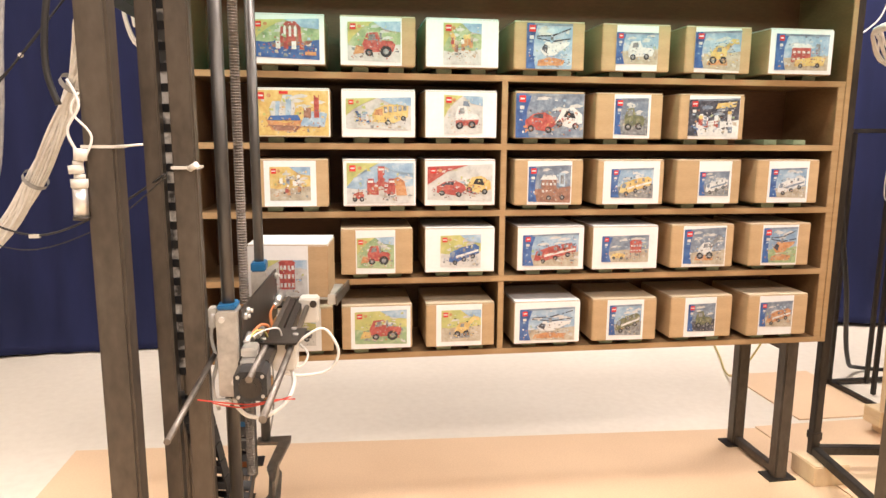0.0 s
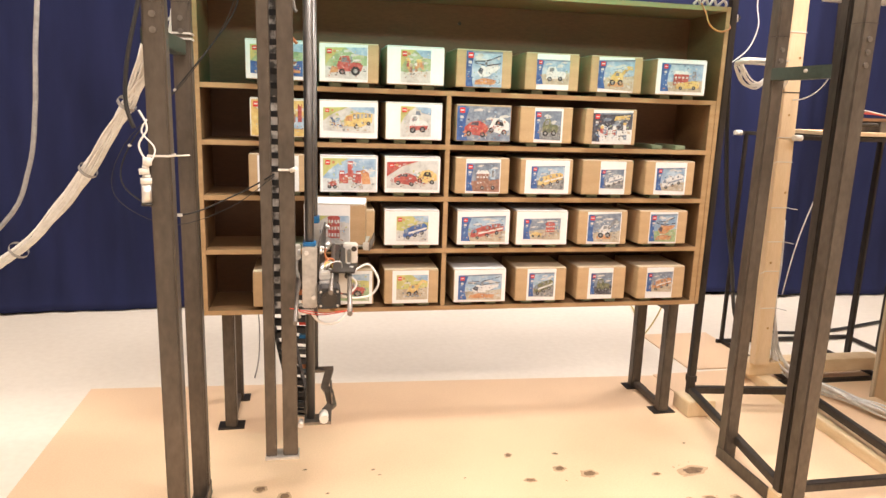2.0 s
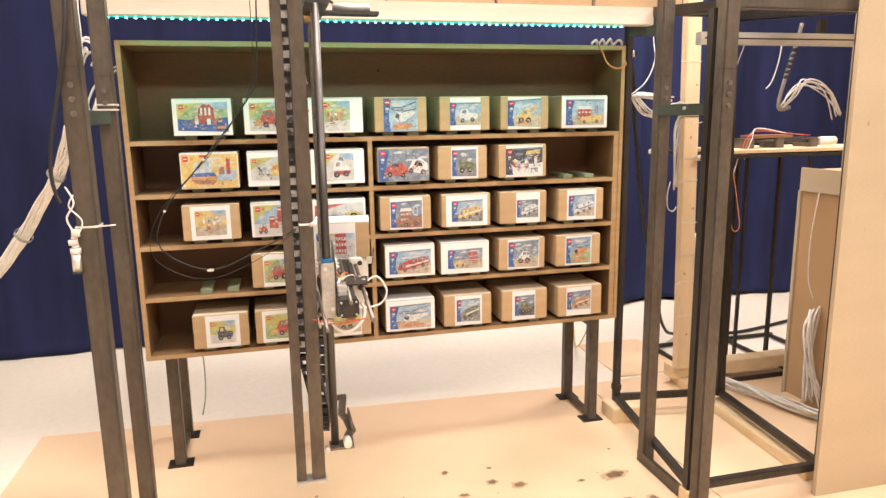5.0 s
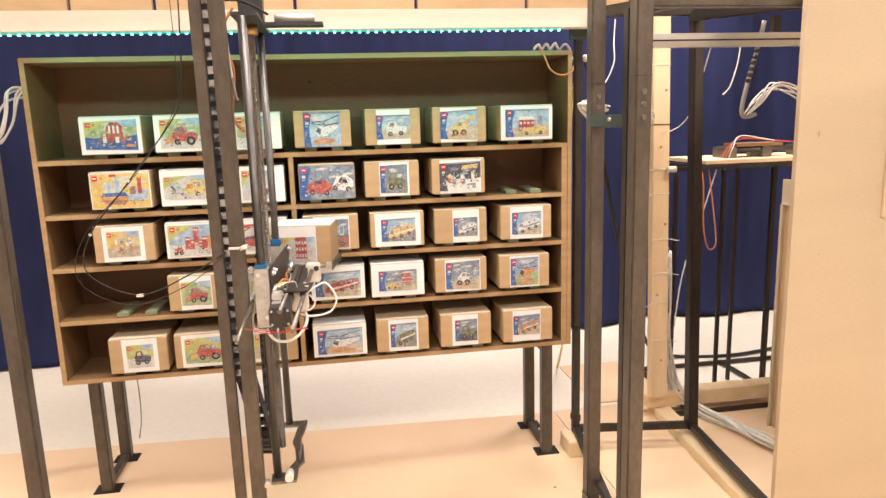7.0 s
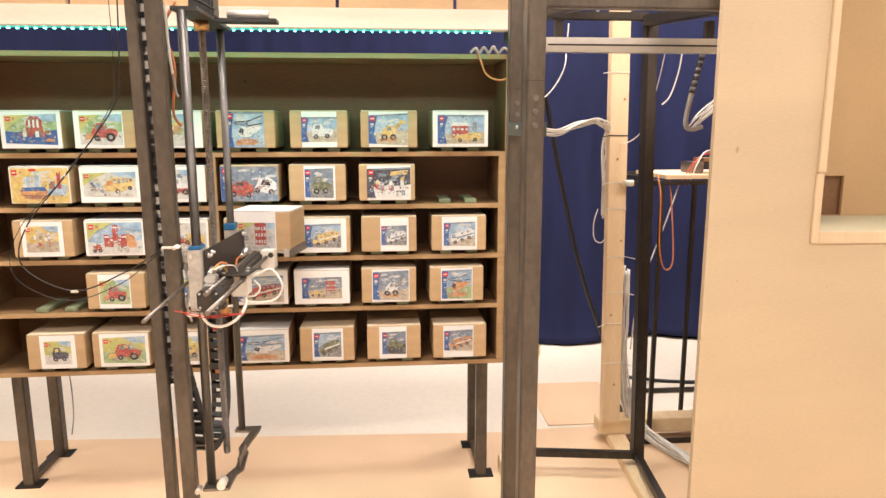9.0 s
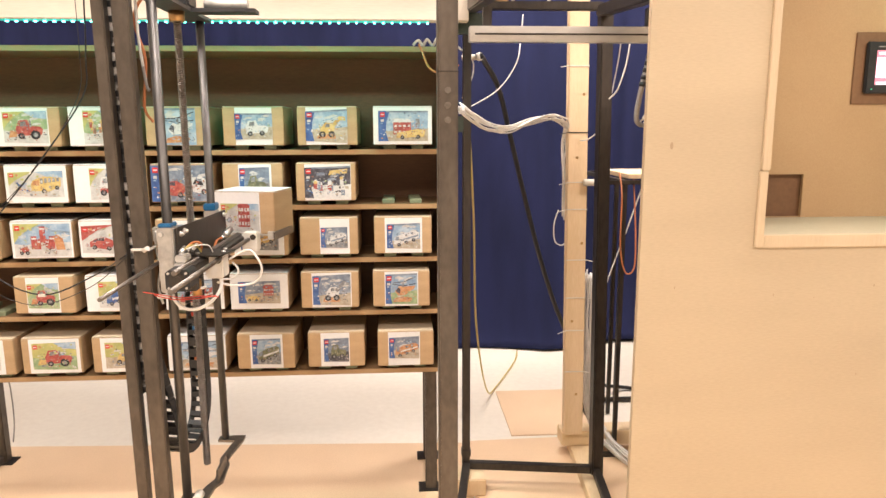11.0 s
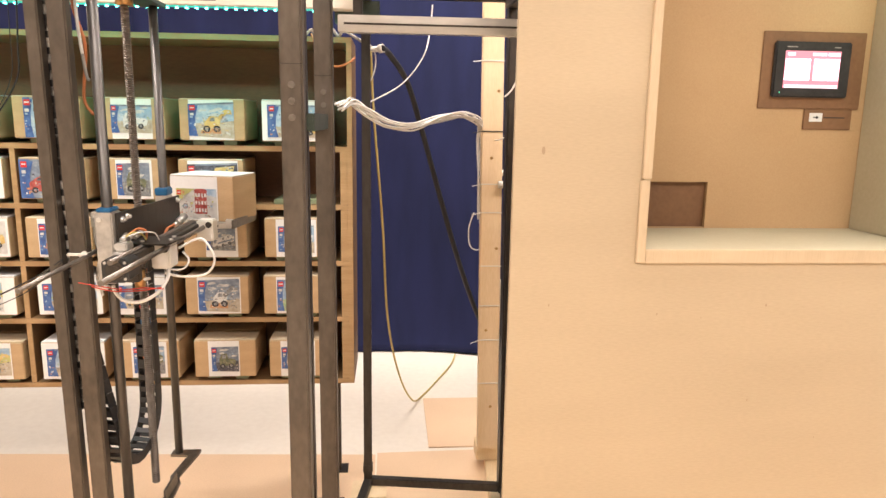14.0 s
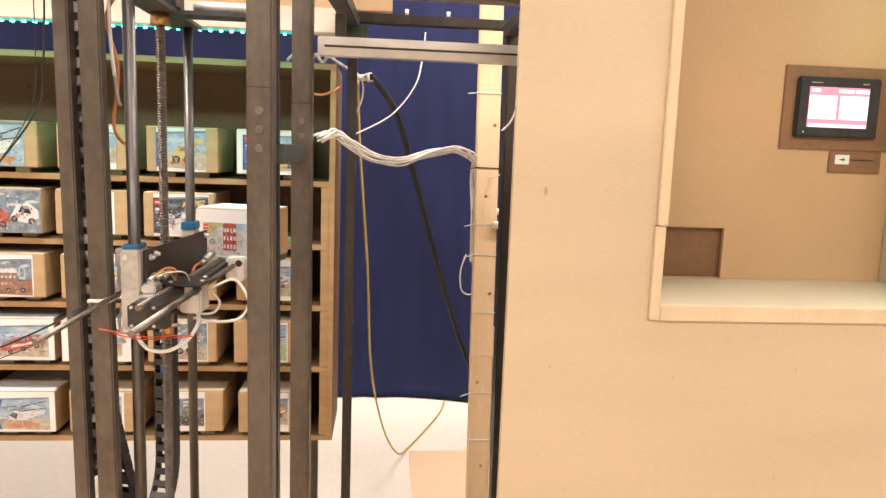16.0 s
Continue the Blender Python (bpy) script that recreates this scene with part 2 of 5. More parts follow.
def bar(bm, a, b, w, h=None):
    """A square tube from a to b with softened edges."""
    h = h or w
    a, b = Vector(a), Vector(b)
    d = b - a
    up = "Y"
    q = d.to_track_quat("Z", up).to_matrix().to_4x4()
    n = bmesh.ops.create_cube(bm, size=1.0)
    vs = n["verts"]
    for v in vs:
        v.co = Vector((v.co.x * w, v.co.y * h, v.co.z * d.length))
    es = [e for e in {e for v in vs for e in v.link_edges} if abs((e.verts[0].co - e.verts[1].co).normalized().z) > 0.9]
    out = bmesh.ops.bevel(bm, geom=es, offset=min(w, h) * 0.1, segments=2, affect="EDGES")
    allv = {v for f in out["faces"] for v in f.verts} | {v for v in vs if v.is_valid}
    m = Matrix.Translation((a + b) / 2) @ q
    for v in allv:
        v.co = m @ v.co
    return bm


def smooth_path(pts, n=6):
    pts = [Vector(p) for p in pts]
    out = []
    for i in range(len(pts) - 1):
        p0, p1, p2, p3 = pts[max(i - 1, 0)], pts[i], pts[i + 1], pts[min(i + 2, len(pts) - 1)]
        for k in range(n):
            t = k / n
            out.append(0.5 * (2 * p1 + (p2 - p0) * t + (2 * p0 - 5 * p1 + 4 * p2 - p3) * t * t + (3 * p1 - p0 - 3 * p2 + p3) * t**3))
    return out + [pts[-1]]


def tube(bm, pts, r, n=6, seg=6):
    """A cable: a ring swept along a smooth path."""
    path = smooth_path(pts, n)
    rings, side = [], None
    for i, p in enumerate(path):
        d = (path[min(i + 1, len(path) - 1)] - path[max(i - 1, 0)]).normalized()
        side = (side - d * side.dot(d)).normalized() if side else d.orthogonal().normalized()
        up = d.cross(side)
        rings.append([bm.verts.new(p + (side * math.cos(a) + up * math.sin(a)) * r) for a in (2 * math.pi * k / seg for k in range(seg))])
    for a, b in zip(rings, rings[1:]):
        for k in range(seg):
            bm.faces.new((a[k], a[(k + 1) % seg], b[(k + 1) % seg], b[k])).smooth = True
    bm.faces.new(rings[0][::-1])
    bm.faces.new(rings[-1])
    return bm


def cable(name, pts, r, material, label, category="cable", group=""):
    return tagged(part(name, tube(bmesh.new(), pts, r), material), label, category, group)


def bundle(name, pts, r, spread, count, material, label, seed=1):
    """Several cables that run side by side as one bound bunch."""
    rng = random.Random(seed)
    th = tagged(empty(name, *pts[0]), label, "cable bundle")
    for _ in range(count):
        a, s = rng.uniform(0, 6.28), spread * math.sqrt(rng.random())
        q = []
        for k, p in enumerate(pts):
            turn = a + 0.9 * k
            o = Vector((math.cos(turn) * s, math.cos(turn + 1.7) * s, math.sin(turn) * s)) - Vector(pts[0])
            w = Vector((rng.uniform(-1, 1), rng.uniform(-1, 1), rng.uniform(-1, 1))) * spread * 0.3
            q.append(Vector(p) + o + w)
        part("cable", tube(bmesh.new(), q, r, 5, 5), material, th)
    return th


def poly(bm, pts, y, mat):
    """A flat shape in the x-z plane facing -y."""
    f = bm.faces.new([bm.verts.new((x, y, z)) for x, z in pts])
    f.normal_update()
    if f.normal.y > 0:
        f.normal_flip()
    f.material_index = mat
    return f


def disc_pts(x, z, r, n=12):
    return [(x + r * math.cos(2 * math.pi * k / n), z + r * math.sin(2 * math.pi * k / n)) for k in range(n)]


# ---- the hall ----
def hall():
    tagged(part("floor", boxm(-4, 7, -6, 2.6, -0.1, 0.0), FLOORPAINT), "pale painted concrete hall floor, worn", "floor", kind="structure")
    tagged(part("ceiling", boxm(-4, 7, -6, 2.6, 3.3, 3.4), CEILPAINT), "pale painted hall ceiling", "ceiling", kind="structure")
    tagged(part("wall_north", boxm(-4, 7, 2.6, 2.7, 0, 3.3), WALLPAINT), "plain pale hall wall behind the curtain", "wall", kind="structure")
    tagged(part("wall_south", boxm(-4, 7, -6.1, -6, 0, 3.3), WALLPAINT), "plain pale hall wall", "wall", kind="structure")
    tagged(part("wall_west", boxm(-4.1, -4, -6, 2.6, 0, 3.3), WALLPAINT), "plain pale hall wall", "wall", kind="structure")
    tagged(part("wall_east", boxm(7, 7.1, -6, 2.6, 0, 3.3), WALLPAINT), "plain pale hall wall", "wall", kind="structure")
    for lx, ly in LAMPS:
        lamp = tagged(empty("ceiling_light", lx, ly, 3.3), "long white ceiling luminaire with glowing diffuser", "ceiling light", "hall luminaires")
        part("housing", boxm(-0.78, 0.78, -0.27, 0.27, -0.03, 0.0, 0.006), WHITEPL, lamp)
        part("diffuser", boxm(-0.74, 0.74, -0.23, 0.23, -0.036, -0.0305), LAMPGLOW, lamp)


def curtain():
    """Heavy cloth in shallow uneven folds, hung from above and stopping just short of the floor."""
    rng = random.Random(5)
    xs = [-4 + 11 * i / 620 for i in range(621)]
    ph = [(rng.uniform(3, 9), rng.uniform(0, 6), rng.uniform(0.006, 0.02)) for _ in range(7)] + [(rng.uniform(20, 42), rng.uniform(0, 6), rng.uniform(0.002, 0.005)) for _ in range(4)]
    zs = [0.006, 0.05, 0.12, 0.3, 0.6, 1.0, 1.5, 2.0, 2.6, 3.28]
    bm = bmesh.new()
    grid = []
    for z in zs:
        row = []
        for x in xs:
            y = 1.80 + sum(a * math.sin(f * x + p + 0.5 * math.sin(z * 1.7 + f)) for f, p, a in ph)
            y -= 0.05 * max(0.0, 0.15 - z) / 0.15
            y += 0.012 * noise.noise((x * 1.4, z * 2.2, 0.3))
            row.append(bm.verts.new((x, y, z + (0.010 * math.sin(2.3 * x) + 0.012 if z < 0.1 else 0))))
        grid.append(row)
    for a, b in zip(grid, grid[1:]):
        for k in range(len(xs) - 1):
            bm.faces.new((a[k], a[k + 1], b[k + 1], b[k])).smooth = True
    ob = tagged(part("backdrop_curtain", bm, CURTAIN), "navy blue cloth curtain hanging in shallow folds", "curtain", kind="structure")
    sol = ob.modifiers.new("thickness", "SOLIDIFY")
    sol.thickness = 0.004


def board_sheet(corners):
    """A thin sheet with its four corners given, anticlockwise from above."""
    bm = bmesh.new()
    lo = [bm.verts.new((x, y, 0.0)) for x, y in corners]
    hi = [bm.verts.new((x, y, 0.006)) for x, y in corners]
    bm.faces.new(lo[::-1])
    bm.faces.new(hi)
    for k in range(4):
        bm.faces.new((lo[k], lo[(k + 1) % 4], hi[(k + 1) % 4], hi[k]))
    return bm


def floor_boards():
    for corners in (((-0.60, -2.4), (2.070, -2.4), (2.065, 0.425), (-0.575, 0.555)), ((2.073, -2.4), (4.2, -2.4), (4.2, 0.50), (2.073, 0.44))):
        tagged(part("floor_board", board_sheet(corners), FLOORMDF), "brown fibreboard sheet laid flat on the pale floor", "floor board", "floor boards")
    tagged(part("floor_board", boxm(2.30, 2.72, 0.485, 1.03, 0.0, 0.006, 0.001), FLOORMDF), "small brown fibreboard offcut on the pale floor", "floor board", "floor boards")
    rng = random.Random(11)
    bm = bmesh.new()
    spots = [(1.766, -0.454, 0.034), (1.375, -0.425, 0.022), (1.278, -0.378, 0.017), (1.148, -0.44, 0.014), (1.117, -0.259, 0.012), (1.254, -0.596, 0.013), (1.66, -0.637, 0.016), (1.729, -0.634, 0.018), (0.218, -0.377, 0.017), (0.299, -0.429, 0.018), (1.825, -0.651, 0.02), (0.985, -0.586, 0.013), (1.30, -0.27, 0.008), (1.62, -0.46, 0.011), (0.55, -0.6, 0.012), (0.9, -0.72, 0.017), (1.5, -0.74, 0.016), (1.05, -0.9, 0.017)]
    spots += [(rng.uniform(0.3, 1.85), rng.uniform(-1.2, -0.25), rng.uniform(0.002, 0.006)) for _ in range(40)]

    def blot(x, y, r, z, mat, ph, sx):
        vs, n = [], 20
        for k in range(n):
            a = 2 * math.pi * k / n
            q = r * (1 + 0.14 * math.sin(2 * a + ph) + 0.10 * math.sin(5 * a + 2 * ph) + 0.07 * rng.uniform(-1, 1))
            vs.append(bm.verts.new((x + q * sx * math.cos(a), y + q * math.sin(a) / sx, z)))
        bm.faces.new(vs).material_index = mat

    for x, y, r in spots:
        ph, sx = rng.uniform(0, 6), rng.uniform(0.85, 1.35)
        blot(x, y, 1.35 * r, 0.0072, 1, ph, sx)
        blot(x + 0.1 * r, y, 0.85 * r, 0.0078, 0, ph, sx)
        for _ in range(int(r / 0.009)):
            a, d = rng.uniform(0, 6.28), r * rng.uniform(1.2, 2.2)
            blot(x + d * math.cos(a), y + 0.6 * d * math.sin(a), r * rng.uniform(0.08, 0.2), 0.0076, 1, ph, sx)
    tagged(part("floor_stain", bm, (STAIN, STAINRIM)), "dark brown oil spots on the fibreboard", "stains", kind="stuff")


# ---- the shelf ----
BOARD_TOPS = (1.346, 1.149, 0.953, 0.753)
DEPTH = 0.27


def shelf():
    th = tagged(empty("storage_shelf", 1.0, 0.0, 0.505), "brown plywood storage shelf with five rows on steel legs", "shelf")

    def sp(name, x0, x1, y0, y1, z0, z1, mat, label=""):
        bm = boxm(x0 - 1.0, x1 - 1.0, y0, y1, z0 - 0.505, z1 - 0.505, 0.0012)
        for f in bm.faces:
            if f.normal.y < -0.9 and name != "back_panel":
                f.material_index = 1
        return part(name, bm, (mat, PLY_EDGE), th, label)

    sp("side_panel", 0.0, 0.018, 0, DEPTH, 0.505, 1.702, PLY)
    sp("side_panel", 1.982, 2.0, 0, DEPTH, 0.505, 1.702, PLY)
    sp("top_board", 0.018, 1.982, 0, DEPTH, 1.684, 1.702, PLY)
    sp("bottom_board", 0.018, 1.982, 0, DEPTH, 0.505, 0.523, PLY)
    sp("back_panel", 0.018, 1.982, DEPTH - 0.008, DEPTH, 0.523, 1.684, HARDBOARD, "dark brown hardboard back")
    for z in BOARD_TOPS:
        sp("shelf_board", 0.018, 1.982, 0.001, DEPTH - 0.008, z - 0.018, z, PLY)
    for z0, z1 in ((0.523, 0.735), (0.753, 0.935), (0.953, 1.131), (1.149, 1.328)):
        sp("divider", 0.888, 0.906, 0.002, DEPTH - 0.008, z0, z1, PLY)
        sp("lining", 1.958, 1.982, 0.002, DEPTH - 0.008, z0, z1, PLY, "plywood strip inside the end panel")
    # screw head on the back
    bm = bmesh.new()
    rod(bm, (-0.02, DEPTH - 0.0105, 1.11), (-0.02, DEPTH - 0.008, 1.11), 0.007)
    part("screw_head", bm, DARKSTEEL, th)
    # legs: two welded frames
    for x in (0.075, 1.905):
        leg = tagged(empty("shelf_leg_frame", x, 0.0, 0.0), "raw steel leg frame welded from square tube under the shelf", "leg frame", "leg frames")
        for y in (0.045, 0.310):
            bm = bmesh.new()
            bar(bm, (0, y, 0.010), (0, y, 0.503), 0.045)
            part("leg", bm, STEEL, leg)
            part("foot_plate", boxm(-0.05, 0.05, y - 0.035, y + 0.035, 0.006, 0.012, 0.001), DARKSTEEL, leg)
        bm = bmesh.new()
        bar(bm, (0, 0.0675, 0.026), (0, 0.2875, 0.026), 0.028)
        part("cross_bar", bm, STEEL, leg)
        bm = bmesh.new()
        bar(bm, (0, 0.0675, 0.481), (0, 0.2875, 0.481), 0.040)
        part("cross_bar", bm, STEEL, leg)
        leg.location.y = 0.07 if x < 1 else 0.0


# ---- the boxes ----
# per box: paper from, to (fractions of the width; none when equal), picture u0, u1, v0, v1, skew, background, ground, subject, kind
BOXES = {
    (1, 1): (0, 1, 0.08, 0.93, 0.10, 0.93, 0.12, "green", "blue", "red", "dome"),
    (1, 2): (0, 0.82, 0.10, 0.80, 0.08, 0.92, 0.08, "green", "pale", "red", "tractor"),
    (1, 3): (0, 1, 0.24, 0.76, 0.06, 0.92, 0.0, "green", "pale", "orange", "figures"),
    (1, 4): (0, 0, 0.17, 0.82, 0.02, 0.98, 0.0, "sky", "sky", "white", "copter"),
    (1, 5): (0.2, 0.82, 0.2, 0.82, 0.16, 0.84, 0.0, "sky", "sand", "white", "truck"),
    (1, 6): (0.14, 0.84, 0.14, 0.84, 0.05, 0.95, 0.14, "sky", "sand", "yellow", "digger"),
    (1, 7): (0, 1, 0.09, 0.93, 0.10, 0.90, 0.0, "sky", "sand", "red", "shop"),
    (2, 1): (0, 1, 0.02, 0.98, 0.03, 0.97, 0.0, "yellow", "yellow", "orange", "ship"),
    (2, 2): (0, 1, 0.06, 0.94, 0.16, 0.86, 0.12, "pale", "pale", "yellow", "bus"),
    (2, 3): (0, 1, 0.26, 0.80, 0.08, 0.92, -0.06, "pale", "pale", "red", "van"),
    (2, 4): (0, 0, 0.01, 0.99, 0.02, 0.98, 0.0, "slate", "slate", "red", "cars"),
    (2, 5): (0.26, 0.82, 0.28, 0.78, 0.08, 0.92, 0.06, "slate", "grey", "olive", "truck"),
    (2, 6): (0.14, 0.93, 0.14, 0.92, 0.04, 0.94, 0.10, "night", "white", "white", "figures"),
    (3, 1): (0.14, 0.84, 0.22, 0.76, 0.14, 0.86, 0.0, "yellow", "sand", "orange", "figures"),
    (3, 2): (0, 1, 0.05, 0.97, 0.06, 0.94, 0.0, "sky", "pale", "red", "castle"),
    (3, 3): (0, 1, 0.04, 0.96, 0.08, 0.92, 0.14, "pale", "pale", "red", "cars"),
    (3, 4): (0.18, 0.84, 0.20, 0.82, 0.05, 0.90, 0.08, "slate", "brick", "brick", "shop"),
    (3, 5): (0.08, 0.94, 0.20, 0.84, 0.14, 0.84, 0.08, "sky", "grey", "yellow", "lorry"),
    (3, 6): (0.34, 0.86, 0.36, 0.82, 0.18, 0.76, 0.05, "slate", "grey", "white", "lorry"),
    (3, 7): (0.18, 0.84, 0.22, 0.80, 0.12, 0.84, 0.08, "sky", "sand", "white", "lorry"),
    (4, 2): (0.20, 0.76, 0.22, 0.74, 0.12, 0.84, 0.08, "green", "green", "red", "tractor"),
    (4, 3): (0, 1, 0.22, 0.80, 0.10, 0.86, 0.06, "lime", "pale", "blue", "lorry"),
    (4, 4): (0, 1, 0.08, 0.92, 0.08, 0.86, 0.10, "sky", "sand", "red", "lorry"),
    (4, 5): (0, 1, 0.14, 0.86, 0.16, 0.80, 0.06, "slate", "sand", "red", "stilts"),
    (4, 6): (0.18, 0.88, 0.20, 0.86, 0.05, 0.95, 0.10, "slate", "sand", "white", "digger"),
    (4, 7): (0.20, 0.80, 0.22, 0.78, 0.06, 0.94, 0.05, "sky", "green", "orange", "copter"),
    (5, 1): (0.22, 0.84, 0.30, 0.76, 0.14, 0.82, 0.0, "lime", "pale", "night", "truck"),
    (5, 2): (0.12, 0.98, 0.18, 0.92, 0.10, 0.90, 0.08, "lime", "green", "red", "tractor"),
    (5, 3): (0.14, 0.82, 0.22, 0.80, 0.12, 0.86, 0.0, "lime", "sand", "yellow", "digger"),
    (5, 4): (0, 1, 0.08, 0.92, 0.06, 0.86, 0.08, "sky", "sand", "white", "copter"),
    (5, 5): (0.22, 0.80, 0.26, 0.76, 0.12, 0.88, 0.05, "sky", "grey", "olive", "lorry"),
    (5, 6): (0.22, 0.74, 0.28, 0.72, 0.14, 0.84, 0.05, "slate", "night", "olive", "truck"),
    (5, 7): (0.18, 0.76, 0.20, 0.74, 0.20, 0.86, 0.10, "slate", "sand", "orange", "lorry"),
    "lifted": (0.0, 0.76, 0.10, 0.74, 0.04, 0.72, 0.0, "pale", "pale", "red", "tower"),
}
LEFTS = (0.178, 0.419, 0.660, 0.925, 1.178, 1.432, 1.703)
BW, BH, BD = 0.209, 0.132, 0.225
NAMES = {"dome": "domed building", "shop": "toy building", "castle": "toy castle", "stilts": "toy house", "tower": "toy tower", "truck": "toy truck", "van": "toy van", "tractor": "red toy tractor", "digger": "toy digger", "lorry": "long toy lorry", "figures": "toy figures", "copter": "toy helicopter", "ship": "toy ship", "bus": "yellow toy bus", "cars": "two toy cars"}


def picture(bm, spec, rng, w, h, y):
    """The printed sheet: sky, ground, side band or corner, a subject with its details, laid a hair above one another."""
    u0, u1, v0, v1, skew, back, ground, subj, kind = spec[2:]
    x0, x1, z0, z1 = u0 * w, u1 * w, v0 * h, v1 * h
    pw, ph = x1 - x0, z1 - z0
    ix = list(INKS).index
    layer = [y]
    q = ph / pw

    def at(u, v):
        u, v = min(max(u, 0.0), 1.0), min(max(v, 0.0), 1.0)
        s = u if skew < 0 else 1 - u
        return x0 + u * pw, z0 + v * ph * (1 - abs(skew) * s) + ph * abs(skew) * 0.5 * s

    def shape(pts, ink_name):
        layer[0] -= 0.00004
        poly(bm, [at(*p) for p in pts], layer[0], ix(ink_name))

    def quad(a, b, c, d, ink_name):
        shape([(a, c), (b, c), (b, d), (a, d)], ink_name)

    def disc(u, v, r, ink_name, n=10):
        shape([(u + r * q * math.cos(2 * math.pi * k / n), v + r * math.sin(2 * math.pi * k / n)) for k in range(n)], ink_name)

    def wheel(u, v, r):
        disc(u, v, r, "black")
        disc(u, v, 0.5 * r, "grey", 7)

    def bits(n, ua, ub, va, vb, inks, big=0.05):
        """Small irregular scraps that stand for the fine detail of the print."""
        for _ in range(n):
            u, v = rng.uniform(ua, ub), rng.uniform(va, vb)
            s, t, l = rng.uniform(0.25, 1) * big, rng.uniform(0.25, 1) * big / q * 0.8, rng.uniform(-0.4, 0.4) * big
            shape([(u, v), (u + s, v + l), (u + s * rng.uniform(0.5, 1.2), v + t), (u + l * 0.5, v + t * rng.uniform(0.6, 1.1))], rng.choice(inks))

    city = back in ("sky", "slate", "blue", "night") and kind not in ("dome", "castle")
    quad(0, 1, 0, 1, back)
    hz = rng.uniform(0.34, 0.46)
    # clouds, far hills and ground
    for k in range(5):
        u, v = rng.uniform(0.2, 0.8), rng.uniform(hz + 0.1, 0.86)
        shape([(u, v), (u + 0.16, v + 0.01), (u + 0.22, v + 0.05), (u + 0.12, v + 0.09), (u + 0.02, v + 0.06)], "pale" if back != "night" else "slate")
    bits(14, 0.1, 0.92, hz - 0.03, hz + 0.14, ["slate", "green", "pale", "sky", "grey"] if city else ["green", "lime", "pale", "sky"], 0.07)
    shape([(0, 0), (1, 0), (1, hz + 0.05), (0.75, hz), (0.5, hz + 0.03), (0.2, hz - 0.04), (0, hz)], ground)
    bits(16, 0.05, 0.95, 0.02, hz - 0.05, [ground, "sand", "pale", "grey"], 0.08)
    if city:
        shape([(0, 0), (0.20, 0), (0.15, 0.30), (0.16, 0.62), (0.23, 1), (0, 1)], "blue" if back != "night" else "night")
        quad(0.16, 1, 0.95, 1, "slate")
    elif kind in ("lorry", "cars") and back == "pale":
        shape([(0, 1), (0.62, 1), (0.30, 0.84), (0, 0.45)], "red")
    elif kind != "ship":
        shape([(0, 1), (0.48, 1), (0.26, 0.82), (0.10, 0.62), (0, 0.42)], "lime" if back != "yellow" else "yellow")
        shape([(0.48, 1), (1, 1), (1, 0.74), (0.7, 0.80)], "sky")
    dark = ["black", "grey", "night"]
    if kind == "dome":
        for k, c in enumerate((subj, "brick", subj)):
            shape([(0.40 + 0.05 * k, 0.34), (0.74 - 0.05 * k, 0.34), (0.72 - 0.04 * k, 0.80 - 0.06 * k), (0.64, 0.94 - 0.1 * k), (0.50, 0.94 - 0.1 * k), (0.42 + 0.04 * k, 0.80 - 0.06 * k)], c)
        for k in range(3):
            shape([(0.46 + 0.08 * k, 0.56), (0.50 + 0.08 * k, 0.56), (0.50 + 0.08 * k, 0.80), (0.48 + 0.08 * k, 0.85), (0.46 + 0.08 * k, 0.78)], "white")
        shape([(0.24, 0.26), (0.84, 0.36), (0.90, 0.46), (0.66, 0.44), (0.34, 0.38)], "brick")
        for k in range(4):
            quad(0.34 + 0.12 * k, 0.41 + 0.12 * k, 0.24, 0.44, "red" if k % 2 else "white")
        quad(0.78, 0.95, 0.10, 0.19, "orange")
    elif kind == "castle":
        for a, b, t in ((0.30, 0.40, 0.62), (0.40, 0.62, 0.52), (0.46, 0.56, 0.92), (0.62, 0.72, 0.62)):
            quad(a, b, 0.22, t, subj)
            quad(a + 0.01, b - 0.01, t - 0.10, t - 0.05, "white")
        quad(0.47, 0.55, 0.22, 0.42, "pale")
        shape([(0.70, 0.62), (0.76, 0.66), (0.86, 0.55), (0.9, 0.2), (0.74, 0.2)], "orange")
        shape([(0.08, 0.12), (0.24, 0.12), (0.26, 0.22), (0.18, 0.30), (0.10, 0.24)], "red")
        wheel(0.12, 0.11, 0.06)
        wheel(0.22, 0.11, 0.06)
        bits(12, 0.5, 0.7, 0.06, 0.22, ["black", "grey", "white"], 0.05)
    elif kind in ("shop", "tower", "stilts"):
        a, b, lo, hi = {"shop": (0.30, 0.66, 0.22, 0.62), "tower": (0.46, 0.76, 0.18, 0.92), "stilts": (0.60, 0.84, 0.36, 0.72)}[kind]
        quad(a, b, lo, hi, subj)
        shape([(a - 0.03, hi), (b + 0.03, hi), (b - 0.04, hi + 0.12), (a + 0.04, hi + 0.12)], "red" if kind != "shop" else "white")
        n = 4
        for r in range(3 if kind == "tower" else 2):
            for k in range(n):
                cu, cv = a + (b - a) * (k + 0.2) / n, lo + (hi - lo) * (r + 0.25) / (3 if kind == "tower" else 2)
                quad(cu, cu + (b - a) * 0.6 / n, cv, cv + (hi - lo) * 0.16, "white" if (k + r) % 2 else "pale")
